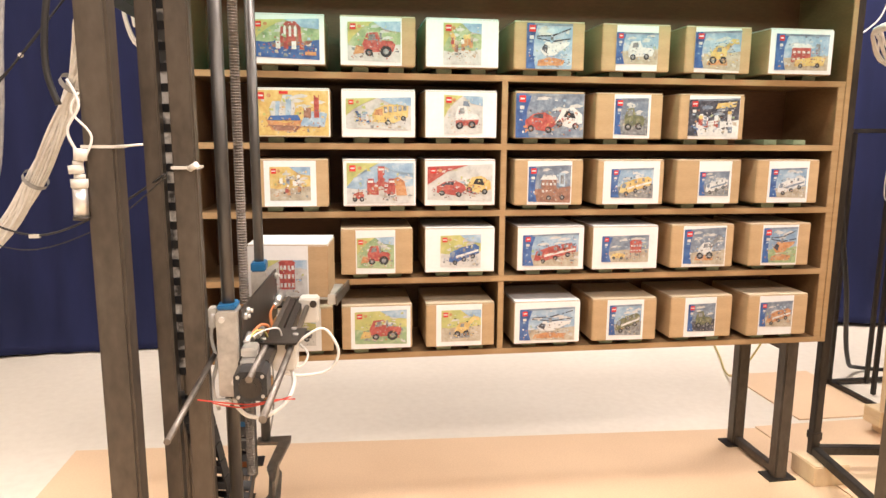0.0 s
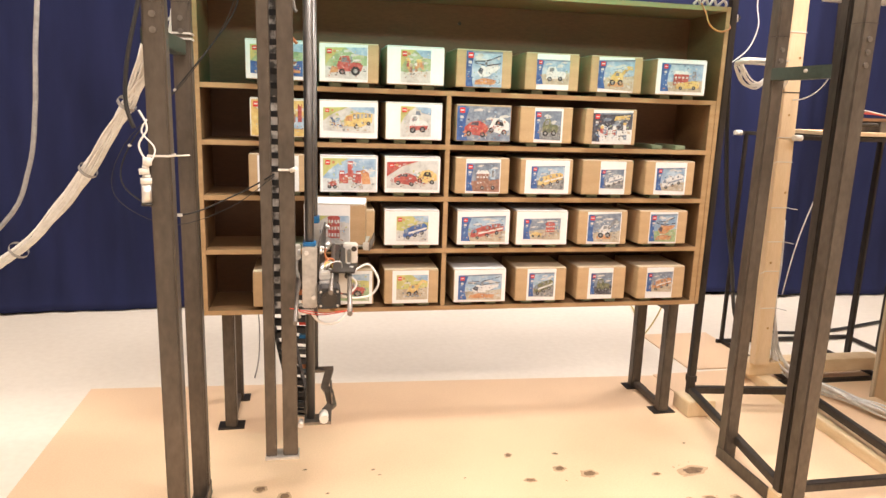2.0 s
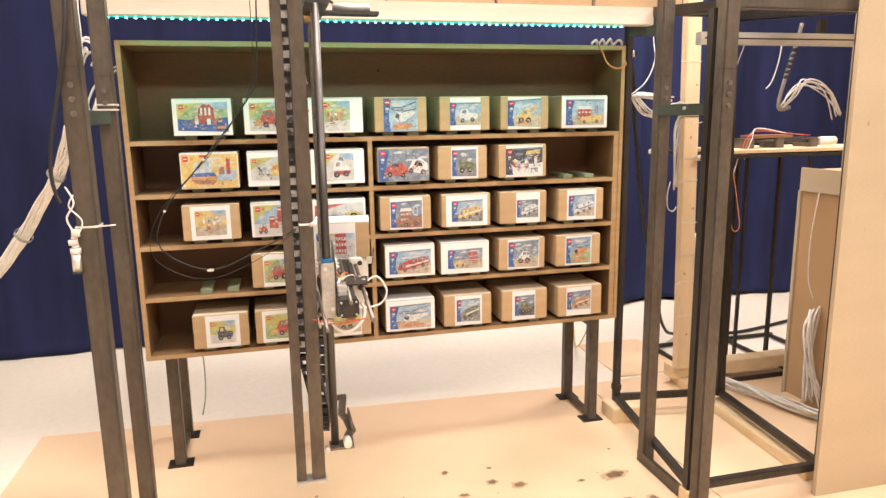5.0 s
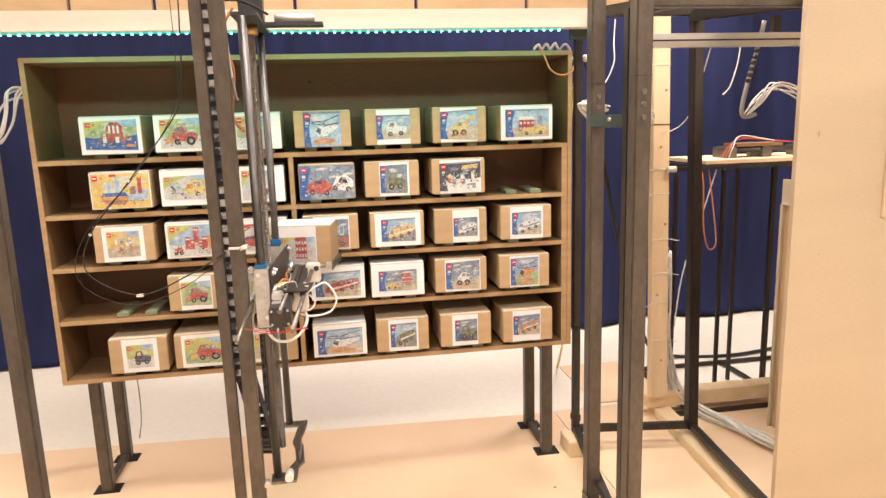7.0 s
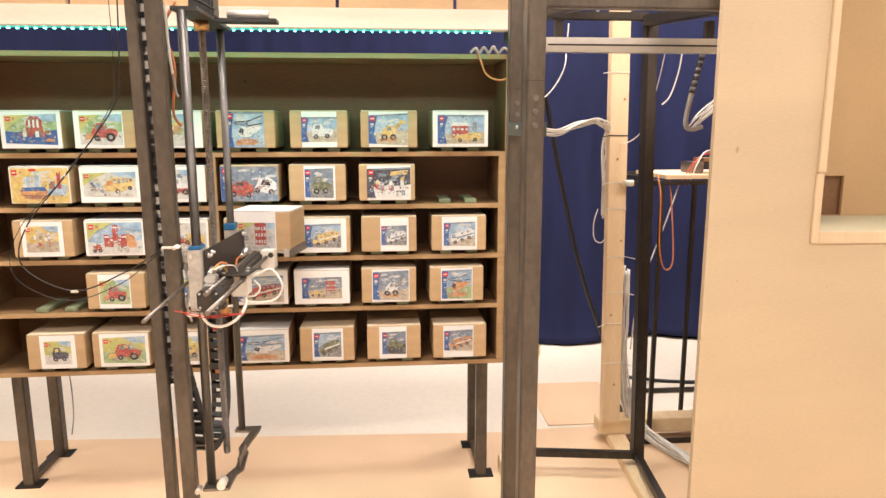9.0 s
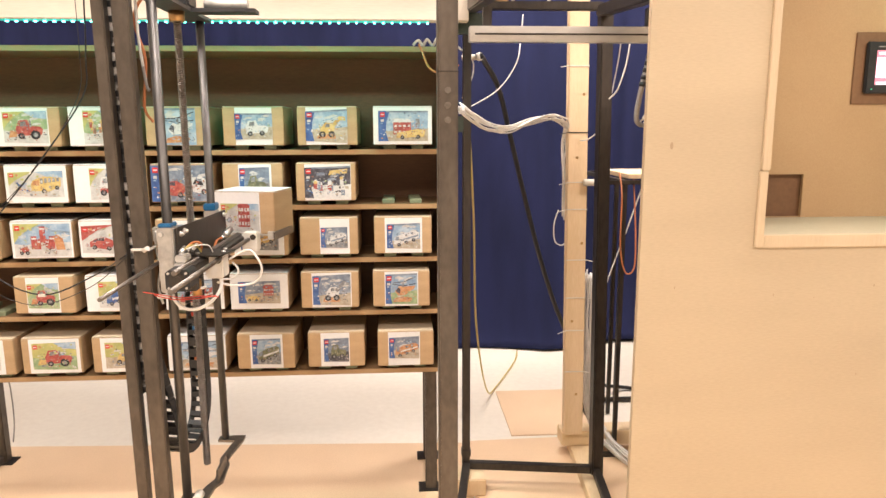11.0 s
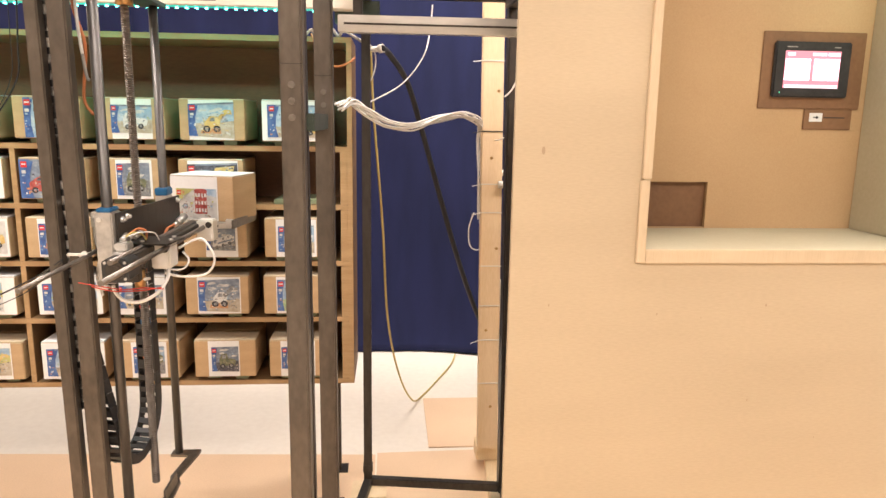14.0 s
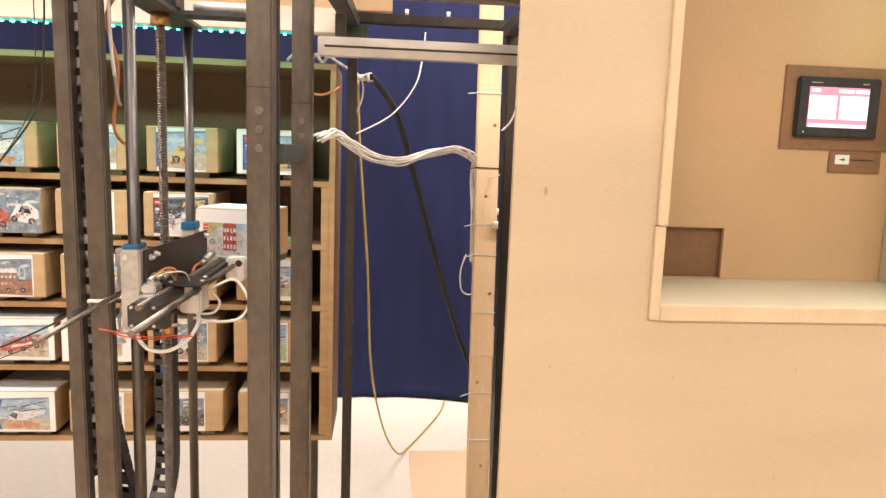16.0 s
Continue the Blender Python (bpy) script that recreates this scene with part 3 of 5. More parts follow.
        if kind == "stilts":
            for k in range(3):
                quad(a + 0.1 * k, a + 0.02 + 0.1 * k, 0.12, 0.36, "grey")
            shape([(0.18, 0.16), (0.48, 0.16), (0.50, 0.28), (0.38, 0.36), (0.24, 0.32)], "yellow")
            wheel(0.26, 0.16, 0.06)
            wheel(0.42, 0.16, 0.06)
        elif kind == "shop":
            shape([(0.36, 0.10), (0.92, 0.14), (0.94, 0.34), (0.78, 0.40), (0.60, 0.34), (0.38, 0.28)], "yellow" if subj == "red" else "brick")
            quad(0.72, 0.86, 0.44, 0.80, "sky")
            quad(0.75, 0.83, 0.50, 0.74, "grey")
            wheel(0.48, 0.12, 0.07)
            wheel(0.80, 0.14, 0.07)
        else:
            disc(0.22, 0.42, 0.10, "grey")
            disc(0.22, 0.42, 0.06, "sky")
    elif kind == "ship":
        shape([(0.14, 0.36), (0.22, 0.12), (0.48, 0.08), (0.60, 0.14), (0.66, 0.36), (0.4, 0.28)], "orange")
        shape([(0.20, 0.24), (0.60, 0.22), (0.56, 0.12), (0.26, 0.12)], "brick")
        for a, b, t in ((0.22, 0.36, 0.76), (0.36, 0.52, 0.90)):
            shape([(a, 0.42), (b, 0.42), (b + 0.03, 0.62), (b - 0.02, t), (a + 0.02, t), (a - 0.03, 0.6)], "pale")
            shape([(a + 0.05, 0.42), (b - 0.04, 0.42), (b - 0.02, t), (a + 0.06, t)], "sky")
        shape([(0.16, 0.34), (0.62, 0.34), (0.58, 0.46), (0.2, 0.44)], "blue")
        shape([(0.60, 0.22), (0.94, 0.2), (0.98, 0.5), (0.7, 0.56)], "sky")
        quad(0.80, 0.87, 0.4, 0.9, "red")
        quad(0.66, 0.76, 0.4, 0.62, "brick")
        quad(0.33, 0.45, 0.92, 0.98, "logo")
    elif kind == "bus":
        shape([(0.40, 0.24), (0.72, 0.20), (0.95, 0.40), (0.96, 0.74), (0.62, 0.80), (0.44, 0.64), (0.40, 0.44)], subj)
        for k in range(5):
            quad(0.58 + 0.075 * k, 0.63 + 0.075 * k, 0.52 + 0.02 * k, 0.72 + 0.008 * k, "grey")
        shape([(0.42, 0.46), (0.56, 0.44), (0.56, 0.66), (0.46, 0.62)], "orange")
        wheel(0.64, 0.22, 0.09)
        wheel(0.88, 0.36, 0.08)
        bits(14, 0.12, 0.32, 0.2, 0.6, ["blue", "red", "green", "sky"], 0.07)
    elif kind in ("van", "truck", "tractor"):
        shape([(0.30, 0.22), (0.86, 0.26), (0.90, 0.44), (0.84, 0.52), (0.62, 0.54), (0.56, 0.74), (0.36, 0.72), (0.28, 0.46)], "white" if kind == "van" else subj)
        if kind == "van":
            shape([(0.30, 0.20), (0.86, 0.24), (0.90, 0.38), (0.30, 0.36)], subj)
            shape([(0.48, 0.74), (0.66, 0.72), (0.62, 0.86), (0.5, 0.86)], "slate")
        shape([(0.38, 0.52), (0.53, 0.54), (0.51, 0.69), (0.40, 0.67)], "grey" if subj != "night" else "yellow")
        if kind == "tractor":
            shape([(0.10, 0.16), (0.30, 0.20), (0.30, 0.36), (0.16, 0.40)], "orange" if back == "green" else "yellow")
            wheel(0.72, 0.26, 0.15)
            quad(0.60, 0.64, 0.5, 0.72, "grey")
        else:
            wheel(0.72, 0.24, 0.10)
        wheel(0.40, 0.22, 0.10)
        bits(14, 0.3, 0.86, 0.22, 0.60, [subj, subj, *dark], 0.04)
    elif kind == "digger":
        shape([(0.34, 0.26), (0.66, 0.28), (0.70, 0.46), (0.62, 0.62), (0.46, 0.60), (0.36, 0.44)], subj)
        shape([(0.58, 0.50), (0.80, 0.80), (0.94, 0.78), (0.96, 0.66), (0.84, 0.68), (0.66, 0.44)], subj if subj != "white" else "grey")
        shape([(0.47, 0.46), (0.58, 0.47), (0.57, 0.58), (0.49, 0.57)], "grey")
        shape([(0.26, 0.10), (0.72, 0.12), (0.70, 0.26), (0.30, 0.24)], "orange" if city else "grey")
        wheel(0.40, 0.24, 0.10)
        wheel(0.62, 0.25, 0.10)
        bits(22, 0.26, 0.94, 0.12, 0.72, [subj, "white", "yellow", *dark], 0.05)
    elif kind == "lorry":
        shape([(0.20, 0.18), (0.36, 0.14), (0.95, 0.44), (0.96, 0.64), (0.86, 0.72), (0.50, 0.62), (0.24, 0.46)], subj)
        shape([(0.24, 0.34), (0.34, 0.32), (0.36, 0.48), (0.28, 0.50)], "slate")
        shape([(0.38, 0.28), (0.94, 0.50), (0.94, 0.56), (0.38, 0.36)], "white" if subj != "white" else "slate")
        for k in range(5):
            quad(0.46 + 0.09 * k, 0.52 + 0.09 * k, 0.46 + 0.035 * k, 0.56 + 0.035 * k, "grey" if k % 2 else subj)
        for k in range(3):
            wheel(0.36 + 0.22 * k, 0.15 + 0.10 * k, 0.075)
        bits(20, 0.24, 0.92, 0.2, 0.7, [subj, subj, "white", "orange", *dark], 0.05)
    elif kind == "copter":
        shape([(0.30, 0.42), (0.40, 0.28), (0.62, 0.30), (0.92, 0.54), (0.94, 0.60), (0.62, 0.58), (0.42, 0.60)], subj)
        shape([(0.32, 0.43), (0.44, 0.34), (0.47, 0.50), (0.39, 0.55)], "night")
        for v, l in ((0.70, 0.04), (0.66, -0.05)):
            shape([(0.22, v), (0.58, v - 0.02 + l), (0.96, v + 0.10 + 2 * l), (0.95, v + 0.125 + 2 * l), (0.56, v + 0.01 + l), (0.22, v + 0.025)], "night")
        quad(0.52, 0.58, 0.56, 0.70, "grey")
        shape([(0.24, 0.06), (0.80, 0.08), (0.84, 0.20), (0.5, 0.26), (0.26, 0.18)], "orange")
        bits(24, 0.24, 0.92, 0.05, 0.58, ["white", subj, "orange", *dark], 0.035)
    elif kind == "cars":
        shape([(0.14, 0.22), (0.46, 0.14), (0.60, 0.32), (0.56, 0.46), (0.42, 0.58), (0.26, 0.54), (0.14, 0.40)], "red")
        shape([(0.24, 0.46), (0.40, 0.44), (0.40, 0.55), (0.28, 0.53)], "night")
        shape([(0.58, 0.34), (0.80, 0.22), (0.98, 0.34), (0.97, 0.54), (0.84, 0.70), (0.68, 0.66)], "white" if back == "slate" else "yellow")
        shape([(0.70, 0.48), (0.88, 0.44), (0.84, 0.62), (0.74, 0.62)], "black")
        for u, v in ((0.22, 0.21), (0.48, 0.18), (0.64, 0.32), (0.88, 0.27)):
            wheel(u, v, 0.08)
        bits(20, 0.16, 0.95, 0.2, 0.62, ["white", "red", *dark, "orange"], 0.05)
    else:
        for k in range(9):
            u, v = rng.uniform(0.18, 0.80), rng.uniform(0.10, 0.52)
            quad(u, u + 0.08, v, v + 0.17, rng.choice([subj, "red", "white", "yellow", "slate", "brick"]))
            disc(u + 0.04, v + 0.22, 0.06, rng.choice(["yellow", "sand", "white"]), 8)
        if back == "night":
            shape([(0.52, 0.74), (0.92, 0.78), (0.94, 0.92), (0.56, 0.88)], "yellow")
        bits(24, 0.15, 0.88, 0.08, 0.7, [subj, "brick", "white", "slate", "sand", *dark], 0.06)
    # fine scraps over the whole print, with the light and dark flecks of a photograph
    near = {"red": ["red", "brick", "orange"], "yellow": ["yellow", "orange", "sand"], "white": ["white", "pale", "sky"], "orange": ["orange", "brick", "sand"], "brick": ["brick", "sand", "grey"], "blue": ["blue", "slate", "sky"], "olive": ["olive", "grey", "sand"], "night": ["night", "grey", "yellow"]}[subj]
    left = 0.20 if city else 0.06
    bits(40, left, 0.92, 0.04, 0.42, [ground, ground, "sand", "grey", *near], 0.040)
    bits(36, left + 0.08, 0.90, 0.18, 0.62, [*near, *near, "grey", "slate", "brick"], 0.032)
    bits(20, left, 0.92, 0.55, 0.9, [back, back, "pale", "sky" if city else "lime", "slate" if city else "pale"], 0.06)
    # plain square mark and bars where the lettering is
    quad(0.04, 0.04 + 0.15 * q, 0.80, 0.95, "logo")
    quad(0.055, 0.025 + 0.15 * q, 0.86, 0.895, "white")
    if city:
        quad(0.05, 0.05 + 0.10 * q, 0.64, 0.72, "pale")
        quad(0.05, 0.05 + 0.07 * q, 0.57, 0.61, "sky")
        bits(6, 0.03, 0.14, 0.08, 0.4, ["orange", "sky", "white", "blue"], 0.05)
    else:
        disc(0.10 + 0.15 * q, 0.88, 0.05, "brick" if back == "red" else "orange", 8)


def storage_box(key, x, y, z, deep=BD):
    """A carton with taped lid flaps and a printed sheet glued on its front. Origin: front lower corner."""
    spec = BOXES[key]
    seed = 100 + (key[0] * 10 + key[1] if key != "lifted" else 99)
    rng = random.Random(seed)
    paper = "white sheet" if spec[1] > spec[0] else "printed sheet"
    lab = f"kraft carton with {paper} showing {NAMES[spec[10]]}"
    lab += ", on the lifting fork" if key == "lifted" else ", on two blocks"
    th = tagged(empty("storage_box", x, y, z), lab, "cardboard box", "boxes on the shelf" if key != "lifted" else "")
    wrapped = spec[0] == 0 and spec[1] == 1
    bm = boxm(0, BW, 0, deep, 0, BH, 0.0025)
    # kraft tops and flaps take the paler colour with light painted in
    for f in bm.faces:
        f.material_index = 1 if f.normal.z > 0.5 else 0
    part("carton", bm, (KRAFT, PAPER if wrapped or key == "lifted" else KRAFT_LIT), th)
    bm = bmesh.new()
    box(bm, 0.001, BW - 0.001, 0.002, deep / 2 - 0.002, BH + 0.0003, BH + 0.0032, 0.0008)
    part("lid_flap", bm, PAPER if wrapped or key == "lifted" else KRAFT_LIT, th)
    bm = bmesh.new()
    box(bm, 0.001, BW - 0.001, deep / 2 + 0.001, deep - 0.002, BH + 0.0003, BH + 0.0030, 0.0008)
    part("lid_flap", bm, PAPER if wrapped or key == "lifted" else KRAFT_LIT, th)
    if spec[1] > spec[0]:
        bm = bmesh.new()
        box(bm, spec[0] * BW + 0.001, spec[1] * BW - 0.001, -0.0009, -0.0002, 0.002, BH - 0.001)
        part("paper_sheet", bm, PAPER, th, "white paper sheet")
    bm = bmesh.new()
    picture(bm, spec, rng, BW, BH, -0.0012)
    part("print", bm, list(INKS.values()), th, "colourful printed picture")
    return th


def boxes():
    block = tagged(part("support_block", boxm(-0.022, 0.022, 0.0, 0.17, 0, 0.016, 0.002), BLOCKPAINT), "grey-green painted wooden block on a shelf board", "wooden block", "support blocks")
    floors = (*BOARD_TOPS, 0.523)
    first = True
    rng = random.Random(3)
    for r in range(1, 6):
        for c in range(1, 8):
            z = floors[r - 1]
            dx, dy = rng.uniform(-0.008, 0.008), rng.uniform(-0.006, 0.004)
            x = LEFTS[c - 1] + dx + (0.012 if r in (4, 5) and c == 4 else 0) + (0.01 if r == 5 and c in (5, 6, 7) else 0) - (0.018 if r == 4 and c == 7 else 0)
            for u in (0.27, 0.75):
                m = pose(x + u * BW, 0.012 + rng.uniform(-0.004, 0.006), z, 0, 0, rng.uniform(-2, 2))
                if first:
                    block.matrix_basis, first = m, False
                else:
                    copy_thing(block, m)
            if (r, c) in BOXES:
                b = storage_box((r, c), x, -0.012 + dy, z + 0.016)
                b.rotation_euler.z = radians(rng.uniform(-1.0, 1.0))


# ---- the portal that carries the crane ----
def portal():
    for x, near_x, gap, sgn in ((0.034, 0.042, 0.0, 1), (1.945, 1.915, 0.0, -1)):
        g = tagged(empty("portal_frame", x, -0.58, 0.006), "raw steel portal frame with two uprights and bolted splice", "steel frame", "portal frames")
        for px, py in ((near_x - x, -0.21), (0.0, 0.195)):
            bm = bmesh.new()
            bar(bm, (px, py, 0.0), (px, py, 2.3), 0.05)
            up = part("upright", bm, STEEL, g)
            for k in range(3):
                bm = bmesh.new()
                rod(bm, (px, py - 0.025, 1.505 - 0.035 * k), (px, py - 0.030, 1.505 - 0.035 * k), 0.0078)
                part("bolt", bm, SCREWSTEEL, up)
            part("splice_line", boxm(px - 0.0253, px + 0.0253, py - 0.0256, py + 0.0256, 1.548, 1.5495), DARKSTEEL, up)
        part("base_angle", boxm(-0.03, 0.03, -0.23, 0.215, 0.0, 0.006, 0.001), STEEL, g)
        part("base_angle", boxm(0.026 * sgn - 0.002, 0.026 * sgn + 0.002, -0.23, 0.215, 0.006, 0.045), STEEL, g)
        bm = bmesh.new()
        bar(bm, (0, -0.185, 2.015), (0, 0.17, 2.015), 0.05)
        part("top_bar", bm, STEEL, g)
        bm = boxm(-0.03, 0.012, -0.19, 0.172, 1.405, 1.445, 0.002)
        part("cross_bracket", bm, GREENSTEEL, g, "dark green cross bracket")
        bm = bmesh.new()
        rod(bm, (-0.01, 0.0, 1.43), (-0.036, 0.0, 1.43), 0.006)
        part("bolt", bm, ALUDULL, g)


def led_beam():
    b = tagged(empty("overhead_beam", 1.0, -0.14, 1.765), "whitewashed wooden beam above the shelf with glowing led strip", "beam")
    part("timber", boxm(-1.06, 1.03, -0.022, 0.03, 0.0, 0.068, 0.003), WHITEBEAM, b)
    strip = part("led_strip", boxm(-0.99, 0.90, -0.008, 0.004, -0.0035, -0.0005), LEDSTRIP, b, "green glowing led strip")
    bm = bmesh.new()
    for k in range(66):
        x = -0.985 + k * 1.88 / 65
        box(bm, x - 0.0035, x + 0.0035, -0.011, -0.002, -0.0085, -0.0038)
    part("diode", bm, LED, strip)
    b2 = tagged(empty("cardboard_fascia", 1.0, 0.02, 1.845), "brown cardboard strips lying along the overhead beam", "cardboard strip")
    rng = random.Random(2)
    x = -1.25
    while x < 0.95:
        w = rng.uniform(0.25, 0.5)
        part("panel", boxm(x, x + w - 0.012, -0.168 + rng.uniform(0, 0.01), -0.140, -0.0118, 0.3, 0.002), KRAFT, b2)
        x += w
    bracket = tagged(empty("beam_bracket", 1.965, -0.14, 1.75), "green painted steel bracket at the beam's end", "bracket")
    part("plate", boxm(-0.01, 0.13, 0.032, 0.052, -0.02, 0.05, 0.002), GREENSTEEL, bracket)
    # rear rail that carries the beams
    rail = tagged(empty("top_rail", 1.0, 0.1, 2.05), "dark steel top rail between the portal frames", "steel rail")
    bm = bmesh.new()
    bar(bm, (-0.98, -0.72, 0.0), (0.945, -0.72, 0.0), 0.05)
    part("tube", bm, STEEL, rail)



# ---- the kiosk ----
def kiosk():
    k = tagged(empty("kiosk", 2.41, -0.8, 0.006), "pale fibreboard kiosk with a recessed counter and touch screen", "kiosk")

    def kp(name, x0, x1, y0, y1, z0, z1, mat, label="", bevel=0.0015, parent=None):
        return part(name, boxm(x0 - 2.41, x1 - 2.41, y0 + 0.8, y1 + 0.8, z0 - 0.006, z1 - 0.006, bevel), mat, parent or k, label)

    nx, nz = 2.712, 1.114
    # front sheet: left strip, sheet under the opening, right strip, head
    for x0, x1, z0, z1 in ((2.408, nx, 0.006, 2.5), (nx, 3.62, 0.006, nz), (3.62, 4.3, 0.006, 2.5), (nx, 3.62, 2.3, 2.5)):
        kp("front_panel", x0, x1, -0.80, -0.782, z0, z1, MDF, "", 0.0)
    rng = random.Random(17)
    for x, z, r in [(2.475, 1.37, 0.009)] + [(rng.uniform(2.43, 3.6), rng.uniform(0.6, 1.1), rng.uniform(0.002, 0.004)) for _ in range(7)]:
        bm = bmesh.new()
        poly(bm, [(x - 2.41 + 0.45 * px, z + pz) for px, pz in disc_pts(0, 0, r, 10)], -0.0004, 0)
        part("scuff_mark", bm, SCUFF, k, "faint grey scuff mark")
    kp("left_jamb", nx, nx + 0.016, -0.806, -0.458, nz, 2.3, MDF)
    kp("left_trim", nx - 0.004, nx + 0.018, -0.809, -0.7995, nz + 0.20, 2.3, TRIM, "thin pale edging strip")
    kp("left_trim", nx - 0.007, nx + 0.015, -0.808, -0.7995, nz + 0.002, nz + 0.197, TRIM, "thin pale edging strip")
    # sill and right panels carry the led's green cast as colour
    kp("sill", nx + 0.016, 3.60, -0.79, -0.4565, nz + 0.014, nz + 0.032, SILL_LEDTINT, "pale sill with green led light in its colour")
    kp("sill_edging", nx + 0.015, 3.62, -0.808, -0.79, nz + 0.0005, nz + 0.033, TRIM)
    kp("right_panel", 3.468, 3.486, -0.70, -0.458, nz + 0.033, 2.3, SILL_LEDTINT)
    kp("right_panel", 3.60, 3.618, -0.782, -0.70, nz + 0.033, 2.3, SILL_LEDTINT)
    kp("right_panel", 3.486, 3.60, -0.712, -0.70, nz + 0.033, 2.3, SILL_LEDTINT)
    kp("head_board", nx + 0.016, 3.60, -0.782, -0.458, 2.28, 2.3, MDF)
    # back of the recess with the delivery hole
    hx0, hx1, hz0, hz1 = 2.80, 3.031, 1.148, 1.278
    for x0, x1, z0, z1 in ((nx + 0.016, hx0, nz, 2.3), (hx1, 3.60, nz, 2.3), (hx0, hx1, nz, hz0), (hx0, hx1, hz1, 2.3)):
        kp("back_board", x0, x1, -0.456, -0.444, z0, z1, MDFIN, "", 0.0)
    kp("hatch", hx0 - 0.02, hx1 + 0.02, -0.438, -0.43, hz0 - 0.02, hz1 + 0.02, MDFDARK, "brown sliding hatch behind the delivery hole")
    bm = bmesh.new()
    bmesh.ops.create_icosphere(bm, subdivisions=2, radius=0.0035, matrix=Matrix.Translation((2.858 - 2.41, 0.8 - 0.44, 1.210 - 0.006)))
    part("sensor_dot", bm, WHITEPL, k)
    # screen plate
    plate = kp("screen_plate", 3.154, 3.452, -0.461, -0.456, 1.487, 1.696, MDFDARK, "brown hardboard mounting plate")
    kp("screen_plate", 3.292, 3.434, -0.461, -0.456, 1.430, 1.4865, MDFDARK, "brown hardboard mounting plate")
    scr = tagged(empty("touch_screen", 3.294, -0.461, 1.593), "black framed touch screen showing a red and white page", "touch screen")

    def tp(name, x0, x1, d0, d1, z0, z1, mat, label="", bevel=0.0):
        return part(name, boxm(x0 - 3.294, x1 - 3.294, -d1, -d0, z0 - 1.593, z1 - 1.593, bevel), mat, scr, label)

    tp("bezel", 3.184, 3.404, 0.0, 0.014, 1.518, 1.668, BLACKPL, "", 0.004)
    page = tp("display", 3.212, 3.372, 0.0142, 0.0148, 1.543, 1.643, SCREENR, "lit red and white page")
    tp("page_tile", 3.214, 3.286, 0.015, 0.0153, 1.564, 1.622, SCREENW)
    tp("page_tile", 3.296, 3.370, 0.015, 0.0153, 1.564, 1.622, SCREENW)
    tp("page_bar", 3.216, 3.370, 0.015, 0.0153, 1.5435, 1.552, SCREENG)
    for x0, x1 in ((3.29, 3.33), (3.335, 3.37), (3.218, 3.24)):
        tp("page_bar", x0, x1, 0.015, 0.0153, 1.630, 1.638, SCREENG)
    for x0 in (3.228, 3.306):
        tp("page_mark", x0, x0 + 0.034, 0.0155, 0.0157, 1.572, 1.576, SCREENG)
        tp("page_mark", x0 + 0.012, x0 + 0.022, 0.0155, 0.0157, 1.588, 1.604, SCREENG)
    tp("status_light", 3.203, 3.206, 0.0142, 0.0152, 1.529, 1.532, SCREENL, "tiny green status light")
    tp("maker_mark", 3.215, 3.245, 0.0142, 0.0146, 1.652, 1.655, GREYCABLE)
    tp("maker_mark", 3.352, 3.37, 0.0142, 0.0146, 1.652, 1.655, GREYCABLE)
    sign = tagged(empty("arrow_sign", 3.327, -0.461, 1.464), "small white sign with a black arrow beside a card slot", "sign")
    part("card", boxm(-0.019, 0.019, -0.0015, 0.0, -0.012, 0.012), PAPER, sign)
    bm = bmesh.new()
    poly(bm, [(-0.008, -0.0015), (0.001, -0.0015), (0.001, -0.005), (0.009, 0.0), (0.001, 0.005), (0.001, 0.0015), (-0.008, 0.0015)], -0.0019, 0)
    part("arrow", bm, BLACKPL, sign)
    part("card_slot", boxm(0.024, 0.086, -0.001, 0.0, -0.002, 0.001), BLACKPL, sign)
    strip = tagged(empty("kiosk_led_strip", 3.50, -0.716, 1.95), "green glowing led strip inside the kiosk opening", "led strip")
    part("strip", boxm(-0.004, 0.004, -0.003, 0.003, -0.3, 0.3), LEDSTRIP, strip)
    # the wooden chute cabinet behind
    c = tagged(empty("chute_cabinet", 2.96, -0.42, 0.006), "brown fibreboard cabinet side with pale top rail behind the kiosk", "cabinet")
    part("side_panel", boxm(0.012, 0.024, 0.0, 0.45, 0.0, 1.14, 0.001), MDFIN, c)
    part("top_rail", boxm(0.0, 0.012, 0.0, 0.45, 1.04, 1.15, 0.001), MDF, c)
    part("edge_strip", boxm(0.0, 0.012, 0.44, 0.458, 0.0, 1.04, 0.001), MDF, c)
    part("back_panel", boxm(0.024, 0.60, 0.44, 0.452, 0.0, 1.14, 0.001), MDFIN, c)
    part("top_panel", boxm(0.024, 0.60, 0.0, 0.44, 1.13, 1.14, 0.001), MDF, c)
    part("foot_block", boxm(-0.10, 0.0, 0.30, 0.42, 0.0, 0.03, 0.002), PINE, c)


